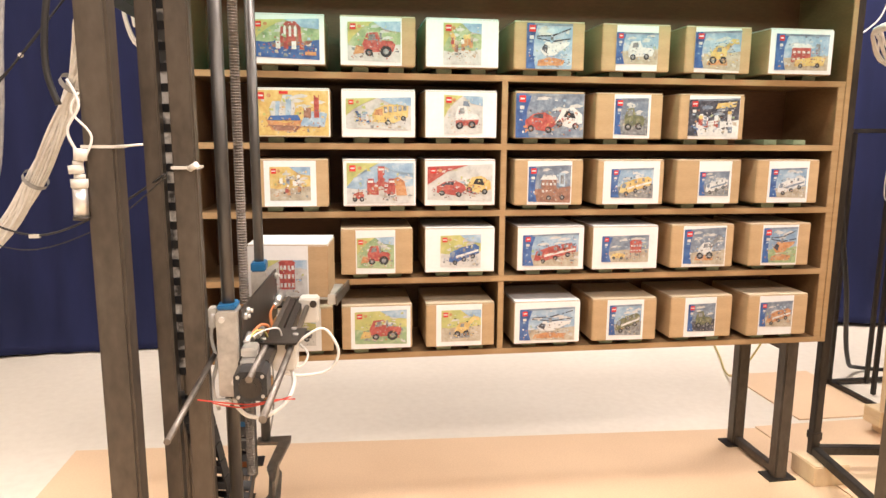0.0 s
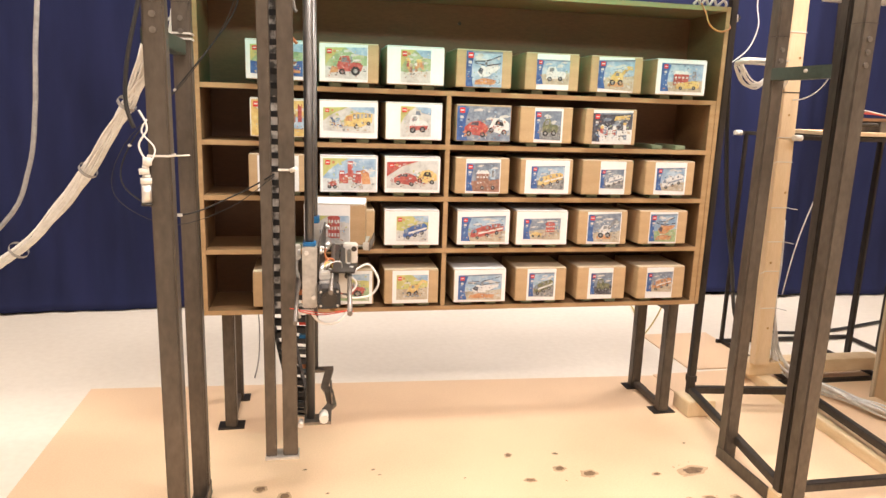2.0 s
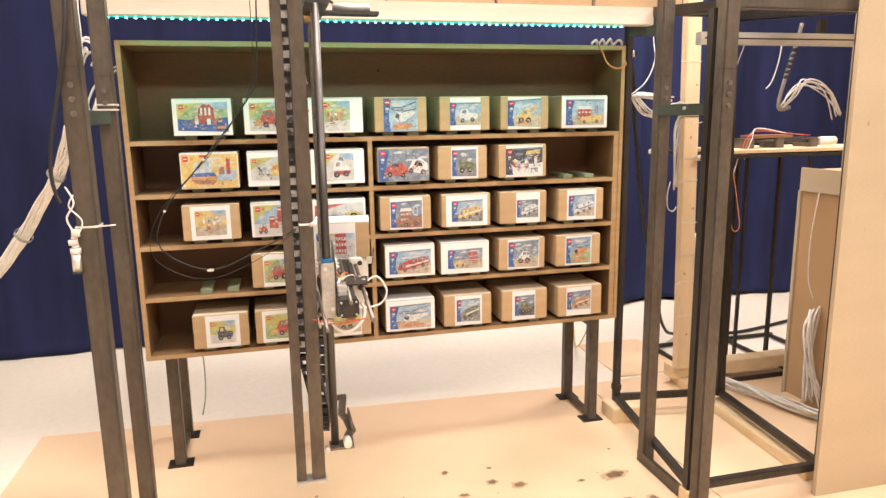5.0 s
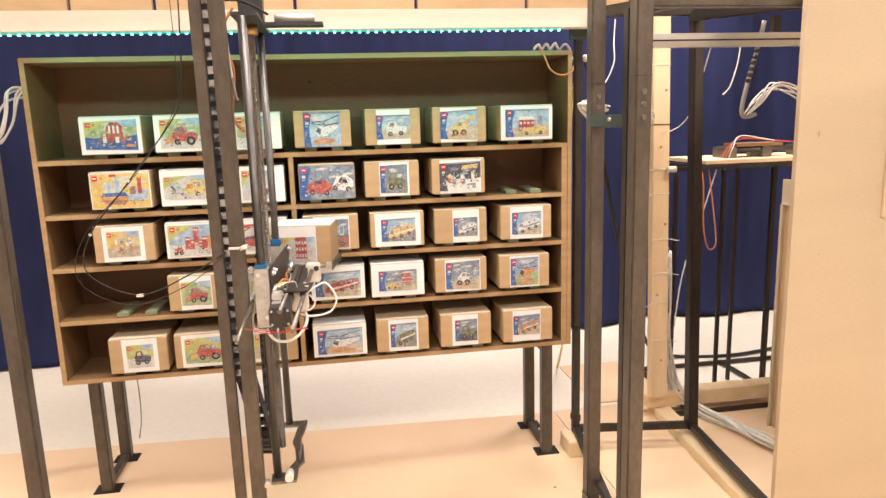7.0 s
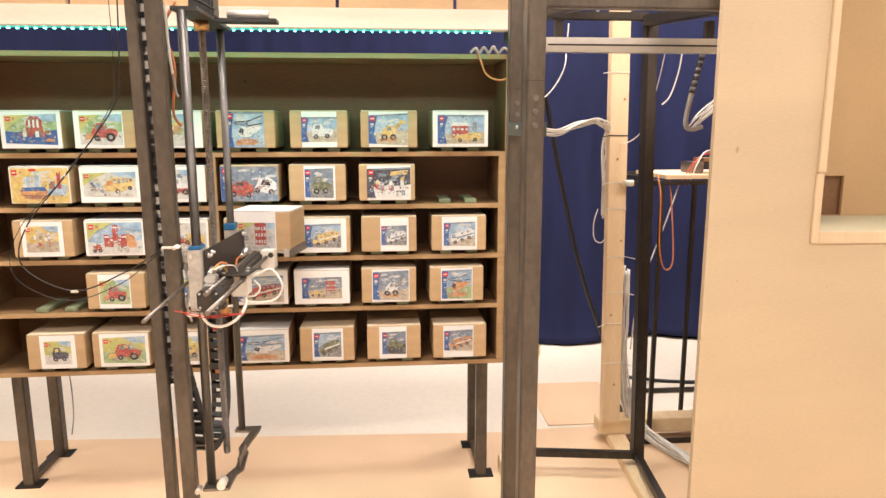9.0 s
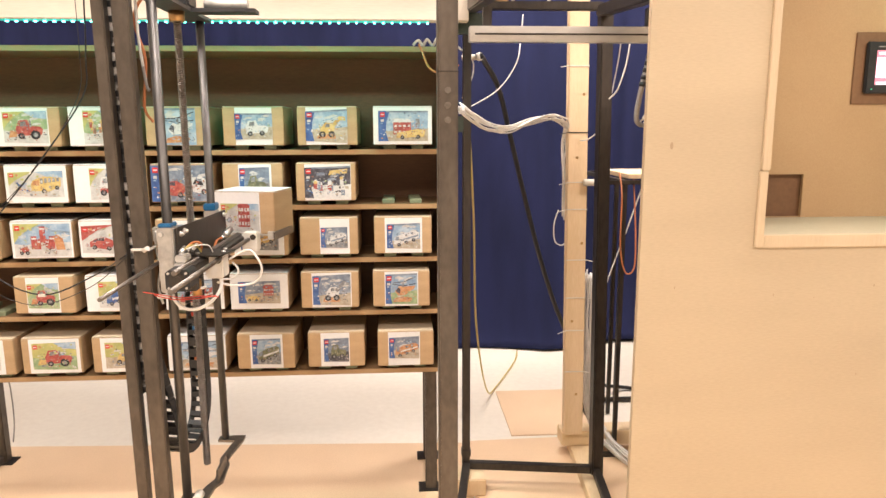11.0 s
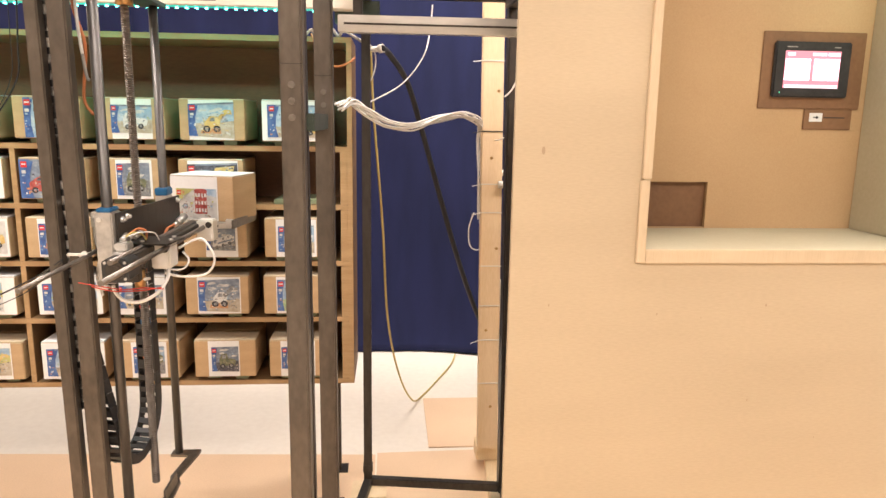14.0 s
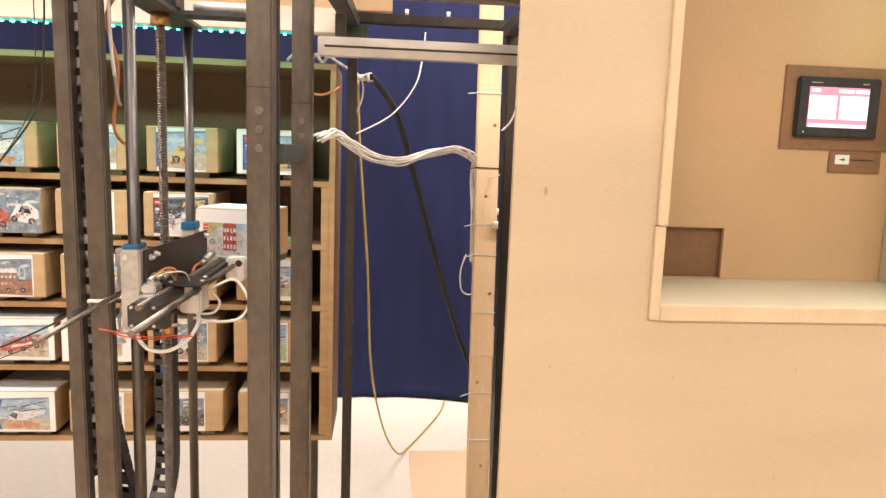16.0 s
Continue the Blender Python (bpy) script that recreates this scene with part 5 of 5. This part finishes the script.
def crane():
    g = tagged(empty("storage_crane", CRANE[0][1], 0, 0), "steel crane mast with rods, lead screw and cable chain", "crane")

    def p(name, bm, mat, label="", parent=None):
        return part(name, bm, mat, parent or g, label)

    for x0, x1 in ((-0.068, -0.038), (-0.020, 0.021)):
        bm = bmesh.new()
        bar(bm, ((x0 + x1) / 2, -0.668, 0.292), ((x0 + x1) / 2, -0.705, 2.25), x1 - x0, 0.032)
        p("mast_tube", bm, STEEL)
    p("mast_foot", boxm(-0.070, 0.025, -0.695, -0.640, 0.284, 0.292, 0.001), ALUDULL)
    p("mast_trolley", boxm(-0.12, 0.12, -0.73, -0.68, 2.25, 2.29, 0.003), DARKSTEEL)
    p("mast_trolley", boxm(-0.12, 0.12, -0.678, -0.58, 2.052, 2.085, 0.003), DARKSTEEL)
    p("mast_tie", boxm(-0.021, 0.0255, -0.7095, -0.655, 1.113, 1.118), WHITEPL)
    bm = bmesh.new()
    rod(bm, (0.012, -0.71, 1.114), (0.026, -0.722, 1.122), 0.006, 8)
    p("tie_knot", bm, WHITEPL)
    for (x, y), r, z0, mat, nm in ((ROD_F, 0.0125, 0.393, CHROME, "guide_rod"), (ROD_B, 0.0118, 0.393, CHROME, "guide_rod")):
        bm = bmesh.new()
        rod(bm, (x, y, z0), (x, y, 1.742), r, 20)
        p(nm, bm, mat)
    # threaded screw
    bm = bmesh.new()
    x, y = SCREW
    rings, seg = [], 12
    n = int((1.742 - 0.393) / 0.003)
    for i in range(n):
        z = 0.393 + 0.003 * i
        r = 0.0115 if i % 2 else 0.0088
        rings.append([bm.verts.new((x + r * math.cos(2 * math.pi * k / seg), y + r * math.sin(2 * math.pi * k / seg), z)) for k in range(seg)])
    for a, b in zip(rings, rings[1:]):
        for k in range(seg):
            bm.faces.new((a[k], a[(k + 1) % seg], b[(k + 1) % seg], b[k]))
    bm.faces.new(rings[0][::-1])
    bm.faces.new(rings[-1])
    p("lead_screw", bm, SCREWSTEEL)
    # bent foot plate under the rods
    bm = bmesh.new()
    out = [(0.04, -0.69), (0.115, -0.69), (0.12, -0.60), (0.135, -0.57), (0.128, -0.46), (0.115, -0.43), (0.135, -0.29), (0.135, -0.262), (0.05, -0.262), (0.05, -0.295), (0.105, -0.30), (0.09, -0.43), (0.10, -0.47), (0.108, -0.56), (0.092, -0.60), (0.085, -0.635), (0.04, -0.635)]
    lo = [bm.verts.new((a, b, 0.385)) for a, b in out]
    hi = [bm.verts.new((a, b, 0.393)) for a, b in out]
    bm.faces.new(lo[::-1])
    bm.faces.new(hi)
    for k in range(len(out)):
        bm.faces.new((lo[k], lo[(k + 1) % len(out)], hi[(k + 1) % len(out)], hi[k]))
    p("foot_plate", bm, SCREWSTEEL, "bent steel foot plate")
    p("foot_tab", boxm(0.118, 0.124, -0.575, -0.47, 0.393, 0.43, 0.001), SCREWSTEEL)
    bm = bmesh.new()
    rod(bm, (0.095, -0.70, 0.405), (0.095, -0.66, 0.405), 0.013)
    p("bumper", bm, WHITEPL, "white rubber bumper")
    bm = bmesh.new()
    rod(bm, (0.03, -0.71, 0.395), (0.03, -0.68, 0.395), 0.008)
    p("bolt", bm, ALUDULL)
    # head plate, motor and wiring
    p("head_plate", box(boxm(0.03, 0.10, -0.66, -0.25, 1.742, 1.752), 0.1002, 0.275, -0.46, -0.40, 1.742, 1.752), BLACKPL, "black head plate")
    bm = bmesh.new()
    rod(bm, (x, y, 1.715), (x, y, 1.742), 0.022)
    p("coupling", bm, BRASS)
    p("head_motor", boxm(0.03, 0.10, -0.48, -0.40, 1.7525, 1.83, 0.006), BLACKPL)
    bm = bmesh.new()
    rod(bm, (0.13, -0.43, 1.766), (0.25, -0.43, 1.766), 0.013)
    p("air_cylinder", bm, ALUDULL)
    for k, (mat, pts) in enumerate(((ORANGECABLE, [(0.03, -0.6, 1.77), (0.0, -0.62, 1.70), (0.022, -0.62, 1.60), (0.01, -0.62, 1.48), (0.03, -0.62, 1.44)]), (WHITECABLE, [(0.01, -0.63, 1.76), (0.012, -0.63, 1.65), (0.018, -0.63, 1.58)]), (GREYCABLE, [(0.018, -0.63, 1.58), (0.024, -0.63, 1.53), (0.03, -0.63, 1.52)]), (BLACKCABLE, [(0.12, -0.55, 1.76), (0.05, -0.6, 1.79), (-0.02, -0.65, 1.77), (-0.05, -0.645, 1.70)]))):
        p("wire", tube(bmesh.new(), pts, 0.004), mat)
    p("wire", tube(bmesh.new(), [(-0.10, -0.66, 1.80), (-0.11, -0.66, 1.60), (-0.131, -0.66, 1.495), (-0.274, -0.66, 1.31), (-0.39, -0.66, 1.168), (-0.408, -0.66, 1.06), (-0.28, -0.66, 0.99), (-0.14, -0.66, 1.04), (-0.03, -0.712, 1.105)], 0.0021), BLACKCABLE, "thin black wire hanging in a loop")
    p("wire", tube(bmesh.new(), [(-0.12, -0.67, 1.80), (-0.12, -0.67, 1.62), (-0.135, -0.67, 1.50), (-0.25, -0.67, 1.33), (-0.40, -0.67, 1.17), (-0.43, -0.67, 1.04), (-0.30, -0.67, 0.965), (-0.15, -0.67, 1.01), (-0.03, -0.712, 1.10)], 0.0011), BLACKCABLE, "thin black wire hanging in a loop")
    p("wire_joint", boxm(-0.288, -0.27, -0.663, -0.655, 0.985, 0.992), WHITEPL)
    for bx, bz in ((-0.274, 1.31), (-0.39, 1.168), (-0.33, 1.238)):
        p("wire_bead", boxm(bx - 0.004, bx + 0.004, -0.664, -0.656, bz - 0.004, bz + 0.004, 0.002), WHITEPL)
    # cable chain: fixed run, moving loop, riser under the carriage
    f0, f1 = Vector((-0.026, -0.635, 0)), Vector((0.034, -0.385, 0))
    e0 = f0 + Vector((0.044, 0, 0))
    mid, half = (e0 + f1) / 2, (f1 - e0) / 2
    rr = half.length
    up = Vector((0, 0, 1))
    lean = Vector((0, -0.0189, 1.0))
    fb = Vector((f0.x, -0.634, 0))
    p("cable_chain", chain_run([fb + lean * (0.70 + 0.036 * k) for k in range(40)]), BLACKPL, "black plastic cable chain")
    bm = boxm(-0.043, -0.009, -0.0085, 0.004, 0.71, 2.09)
    for v in bm.verts:
        v.co.y += -0.634 - 0.0189 * v.co.z
    p("chain_filling", bm, CHAINFILL, "pale cables inside the chain")
    bend = [mid - half * math.cos(a) + up * (rr - rr * math.sin(a)) for a in (math.pi * k / 12 for k in range(13))]
    arm0 = [e0 - Vector((0.007 * k, 0, 0)) + up * (rr + 0.036 * k) for k in range(6, 0, -1)]
    arm1 = [f1 + up * (rr + 0.036 * k) for k in range(1, 6)]
    loop = p("chain_loop", chain_run(arm0 + bend + arm1, 0.054, 0.0266), BLACKPL, "black plastic cable chain")
    cx, cy = f1.x, f1.y
    # carriage: front and rear bearing blocks with a dark web plate between
    fx, fy = ROD_F
    bm = bmesh.new()
    box(bm, fx - 0.020, fx + 0.020, fy - 0.03, fy + 0.03, -0.192, -0.019, 0.003)
    car = p("carriage", bm, ALUDULL, "dull aluminium front bearing block")

    def c(name, bm, mat, label=""):
        return part(name, bm, mat, car, label)

    def turned(bm, about, degrees):
        m = Matrix.Translation((*about, 0)) @ pose(0, 0, 0, 0, 0, degrees) @ Matrix.Translation((-about[0], -about[1], 0))
        bm.transform(m)
        return bm

    c("rear_block", boxm(ROD_B[0] - 0.018, ROD_B[0] + 0.018, ROD_B[1] - 0.025, ROD_B[1] + 0.025, -0.15, -0.02, 0.003), ALUDULL)
    for (bx, by), z, h in ((ROD_F, -0.0188, 0.010), (ROD_B, -0.0198, 0.022)):
        c("blue_cap", boxm(bx - 0.018, bx + 0.018, by - 0.027, by + 0.027, z, z + h, 0.003), BLUEPL, "blue plastic cap")
    hinge = (0.079, -0.668)
    bm = boxm(0.079, 0.084, -0.668, -0.262, -0.138, -0.022, 0.001)
    c("web_plate", turned(bm, hinge, -3.8), DARKSTEEL, "dark steel web plate")
    for by, bz in ((-0.645, -0.040), (-0.618, -0.036), (-0.285, -0.034)):
        bm = bmesh.new()
        rod(bm, (0.083, by, bz), (0.090, by, bz), 0.0075, 6)
        rod(bm, (0.090, by, bz), (0.096, by, bz), 0.0045, 8)
        c("bolt", turned(bm, hinge, -3.8), ALU)
    for bx, bz in ((fx - 0.008, -0.035), (fx + 0.010, -0.16)):
        bm = bmesh.new()
        rod(bm, (bx, fy - 0.03, bz), (bx, fy - 0.037, bz), 0.006, 8)
        c("bolt", bm, ALU)
    # drive motor: square body with cut corners, round boss and four screws
    bm = bmesh.new()
    cut = [(-0.030, -0.020), (-0.020, -0.028), (0.020, -0.028), (0.030, -0.020), (0.030, 0.020), (0.020, 0.028), (-0.020, 0.028), (-0.030, 0.020)]
    near = [bm.verts.new((0.109 + a, -0.765, -0.142 + b)) for a, b in cut]
    back = [bm.verts.new((0.109 + a, -0.700, -0.142 + b)) for a, b in cut]
    bm.faces.new(near)
    bm.faces.new(back[::-1])
    for k in range(8):
        bm.faces.new((near[k - 1], near[k], back[k], back[k - 1]))
    bmesh.ops.recalc_face_normals(bm, faces=bm.faces[:])
    c("motor", bm, BLACKPL, "square black stepper motor")
    bm = bmesh.new()
    rod(bm, (0.109, -0.769, -0.142), (0.109, -0.765, -0.142), 0.021, 20)
    rod(bm, (0.109, -0.771, -0.142), (0.109, -0.769, -0.142), 0.012, 16)
    c("motor_boss", bm, DARKSTEEL)
    for a in (-0.022, 0.022):
        for b in (-0.019, 0.019):
            bm = bmesh.new()
            rod(bm, (0.109 + a, -0.768, -0.142 + b), (0.109 + a, -0.765, -0.142 + b), 0.0035, 6)
            c("motor_screw", bm, ALUDULL)
    c("motor_mount", boxm(0.0785, 0.136, -0.700, -0.672, -0.185, -0.115, 0.002), DARKSTEEL)
    # rails of the reach arm
    for a, b, r in (((0.153, -0.954, -0.126), (0.190, -0.235, -0.112), 0.0065), ((0.112, -0.80, -0.116), (0.138, -0.235, -0.106), 0.0065), ((0.026, -1.02, -0.125), (0.026, -0.60, -0.115), 0.005)):
        bm = bmesh.new()
        rod(bm, a, b, r)
        c("arm_rail", bm, SCREWSTEEL, "steel arm rail")
    for a, b in (((0.128, -0.69, -0.126), (0.150, -0.25, -0.113)), ((0.156, -0.51, -0.121), (0.168, -0.25, -0.112))):
        bm = bmesh.new()
        bar(bm, a, b, 0.016, 0.022)
        c("arm_beam", bm, DARKSTEEL, "dark slotted beam")
    for px, y0, y1, z0, z1 in ((0.130, -0.590, -0.530, -0.176, -0.110), (0.166, -0.300, -0.250, -0.155, -0.092)):
        blk = c("rail_block", turned(boxm(px, px + 0.048, y0, y1, z0, z1, 0.004), (px, y0), -3.0), WHITEPL, "white plastic bearing block")
        bm = bmesh.new()
        rod(bm, (px + 0.036, y0 - 0.004, z1 - 0.014), (px + 0.036, y0 + 0.001, z1 - 0.014), 0.009, 14)
        part("bushing", bm, DARKSTEEL, blk)
    c("bridge_plate", turned(boxm(0.086, 0.192, -0.625, -0.515, -0.108, -0.1035, 0.001), (0.14, -0.57), -8), DARKSTEEL, "dark steel bridge plate")
    for bx, by in ((0.115, -0.60), (0.178, -0.575), (0.172, -0.53)):
        bm = bmesh.new()
        rod(bm, (bx, by, -0.1036), (bx, by, -0.0995), 0.006, 8)
        c("bolt", bm, ALU)
    # fork under the box, with a raised right side arm
    fork = (0.256, -0.225)
    c("fork_plate", turned(boxm(0.060, 0.246, -0.225, -0.055, -0.1155, -0.1105, 0.001), fork, -10), ALUDULL, "steel fork plate under the box")
    c("fork_arm", turned(boxm(0.2565, 0.2625, -0.240, -0.045, -0.128, -0.100, 0.001), fork, -10), SCREWSTEEL, "steel side arm of the fork")
    c("fork_stop", turned(boxm(0.238, 0.262, -0.240, -0.231, -0.125, -0.098, 0.002), fork, -10), ALU)
    c("fork_bar", turned(boxm(0.11, 0.215, -0.285, -0.235, -0.122, -0.1160, 0.001), fork, -6), DARKSTEEL)
    # valves and fittings
    for y0, y1, z0, z1 in ((-0.715, -0.655, -0.129, -0.109), (-0.700, -0.655, -0.108, -0.090)):
        c("valve_block", boxm(0.084, 0.114, y0, y1, z0, z1, 0.003), ALU, "small silver valve block")
    c("valve_cap", boxm(0.1142, 0.119, -0.705, -0.69, -0.127, -0.111, 0.001), YELLOWCABLE, "yellow valve cap")
    for k in range(3):
        bm = bmesh.new()
        rod(bm, (0.090 + 0.008 * k, -0.665 + 0.02 * k, -0.088), (0.094 + 0.010 * k, -0.640 + 0.02 * k, -0.078), 0.0065, 8)
        c("air_fitting", bm, ALU)
    bm = bmesh.new()
    rod(bm, (0.112, -0.30, -0.100), (0.122, -0.255, -0.086), 0.011)
    rod(bm, (0.108, -0.318, -0.105), (0.112, -0.30, -0.100), 0.007)
    c("air_fitting", bm, ALU)
    bm = bmesh.new()
    rod(bm, (0.125, -0.66, -0.205), (0.125, -0.66, -0.162), 0.013)
    c("brass_nut", bm, BRASS)
    bm = bmesh.new()
    rod(bm, (0.100, -0.672, -0.188), (0.150, -0.660, -0.184), 0.004, 8)
    c("cross_pin", bm, ALU)
    c("screw_nut", boxm(SCREW[0] - 0.018, SCREW[0] + 0.010, SCREW[1] - 0.022, SCREW[1] + 0.022, -0.11, -0.06, 0.003), BRASS)
    riser = c("chain_riser", chain_run([(cx, cy, -0.19 - 0.036 * k) for k in range(10)], 0.053, 0.0255), BLACKPL, "black plastic cable chain")
    c("chain_bracket", boxm(cx - 0.012, cx + 0.05, cy - 0.02, cy + 0.02, -0.19, -0.120, 0.002), DARKSTEEL)
    for k in range(6):
        c("wire_end", boxm(cx - 0.012, cx + 0.010, cy - 0.009, cy + 0.009, -0.235 - 0.05 * k, -0.218 - 0.05 * k), (ORANGECABLE, WHITECABLE, REDCABLE, BLUEPL, WHITECABLE, ORANGECABLE)[k])
    for mat, r, pts in (
        (WHITECABLE, 0.0034, [(0.178, -0.52, -0.135), (0.228, -0.50, -0.112), (0.256, -0.5, -0.139), (0.265, -0.5, -0.175), (0.241, -0.5, -0.209), (0.189, -0.52, -0.212), (0.150, -0.55, -0.195)]),
        (WHITECABLE, 0.0048, [(0.062, -0.665, -0.200), (0.069, -0.67, -0.218), (0.09, -0.67, -0.238), (0.124, -0.66, -0.243), (0.159, -0.64, -0.225), (0.175, -0.61, -0.195), (0.165, -0.57, -0.174)]),
        (WHITECABLE, 0.003, [(0.180, -0.49, -0.15), (0.198, -0.50, -0.17), (0.185, -0.51, -0.192), (0.155, -0.53, -0.19), (0.150, -0.55, -0.178)]),
        (ORANGECABLE, 0.0042, [(0.108, -0.318, -0.104), (0.104, -0.36, -0.105), (0.112, -0.42, -0.118), (0.128, -0.50, -0.130), (0.126, -0.55, -0.128)]),
        (ORANGECABLE, 0.0032, [(0.098, -0.640, -0.078), (0.112, -0.615, -0.068), (0.126, -0.60, -0.076), (0.118, -0.58, -0.10)]),
        (YELLOWCABLE, 0.0024, [(0.096, -0.655, -0.082), (0.106, -0.635, -0.074), (0.118, -0.61, -0.082), (0.122, -0.59, -0.10)]),
        (WHITECABLE, 0.0018, [(0.100, -0.650, -0.082), (0.12, -0.63, -0.075), (0.145, -0.60, -0.080), (0.150, -0.58, -0.102)]),
        (REDCABLE, 0.0015, [(0.005, -0.72, -0.180), (0.05, -0.715, -0.190), (0.10, -0.70, -0.202), (0.14, -0.68, -0.203), (0.18, -0.66, -0.211)]),
        (REDCABLE, 0.0015, [(0.03, -0.71, -0.192), (0.08, -0.705, -0.205), (0.13, -0.67, -0.212), (0.172, -0.65, -0.209)]),
        (WHITECABLE, 0.004, [(0.030, -0.66, -0.03), (0.022, -0.65, -0.08), (0.030, -0.65, -0.13), (0.020, -0.65, -0.18), (0.03, -0.65, -0.23)]),
    ):
        c("wire", tube(bmesh.new(), pts, r), mat)
    c("terminal", boxm(0.03, 0.06, -0.695, -0.675, -0.206, -0.196, 0.002), WHITEPL)
    c("terminal", boxm(0.018, 0.034, -0.66, -0.63, -0.06, -0.02, 0.003), WHITEPL)
    return g, car, loop


hall()
curtain()
floor_boards()
shelf()
portal()
led_beam()
kiosk()
side_rack()
timbers()
rod_table()
cables()
boxes()
the_crane, the_carriage, the_loop = crane()
lifted_box = storage_box("lifted", 0.17, -0.22, 0.75, 0.165)
lifted_box.scale = (0.99, 1.0, 1.05)


def lift_at(t):
    return float(np.interp(t, [a for a, _ in LIFT], [b for _, b in LIFT]))


def motions():
    walk(the_crane, [(t, pose(x, 0, 0)) for t, x in CRANE])
    walk(the_carriage, [(t, pose(0, 0, z)) for t, z in LIFT])
    walk(the_loop, [(t, pose(0, 0, 0.495 + (z - 1.203) / 2)) for t, z in LIFT])
    times = sorted({t for t, _ in CRANE} | {t for t, _ in LIFT})
    rows = []
    for t in times:
        x = float(np.interp(t, [a for a, _ in CRANE], [b for _, b in CRANE]))
        turn = float(np.interp(t, [0, 8, 12, 16], [-5, -10, -13, -14]))
        corner = float(np.interp(t, [0, 4, 8], [0.238, 0.250, 0.258]))
        bx, by = corner - 0.99 * BW * math.cos(radians(turn)), -0.217 - 0.99 * BW * math.sin(radians(turn))
        rows.append((t, pose(x + bx, by, lift_at(t) - 0.1102, 0, 0, turn)))
    walk(lifted_box, rows)


motions()
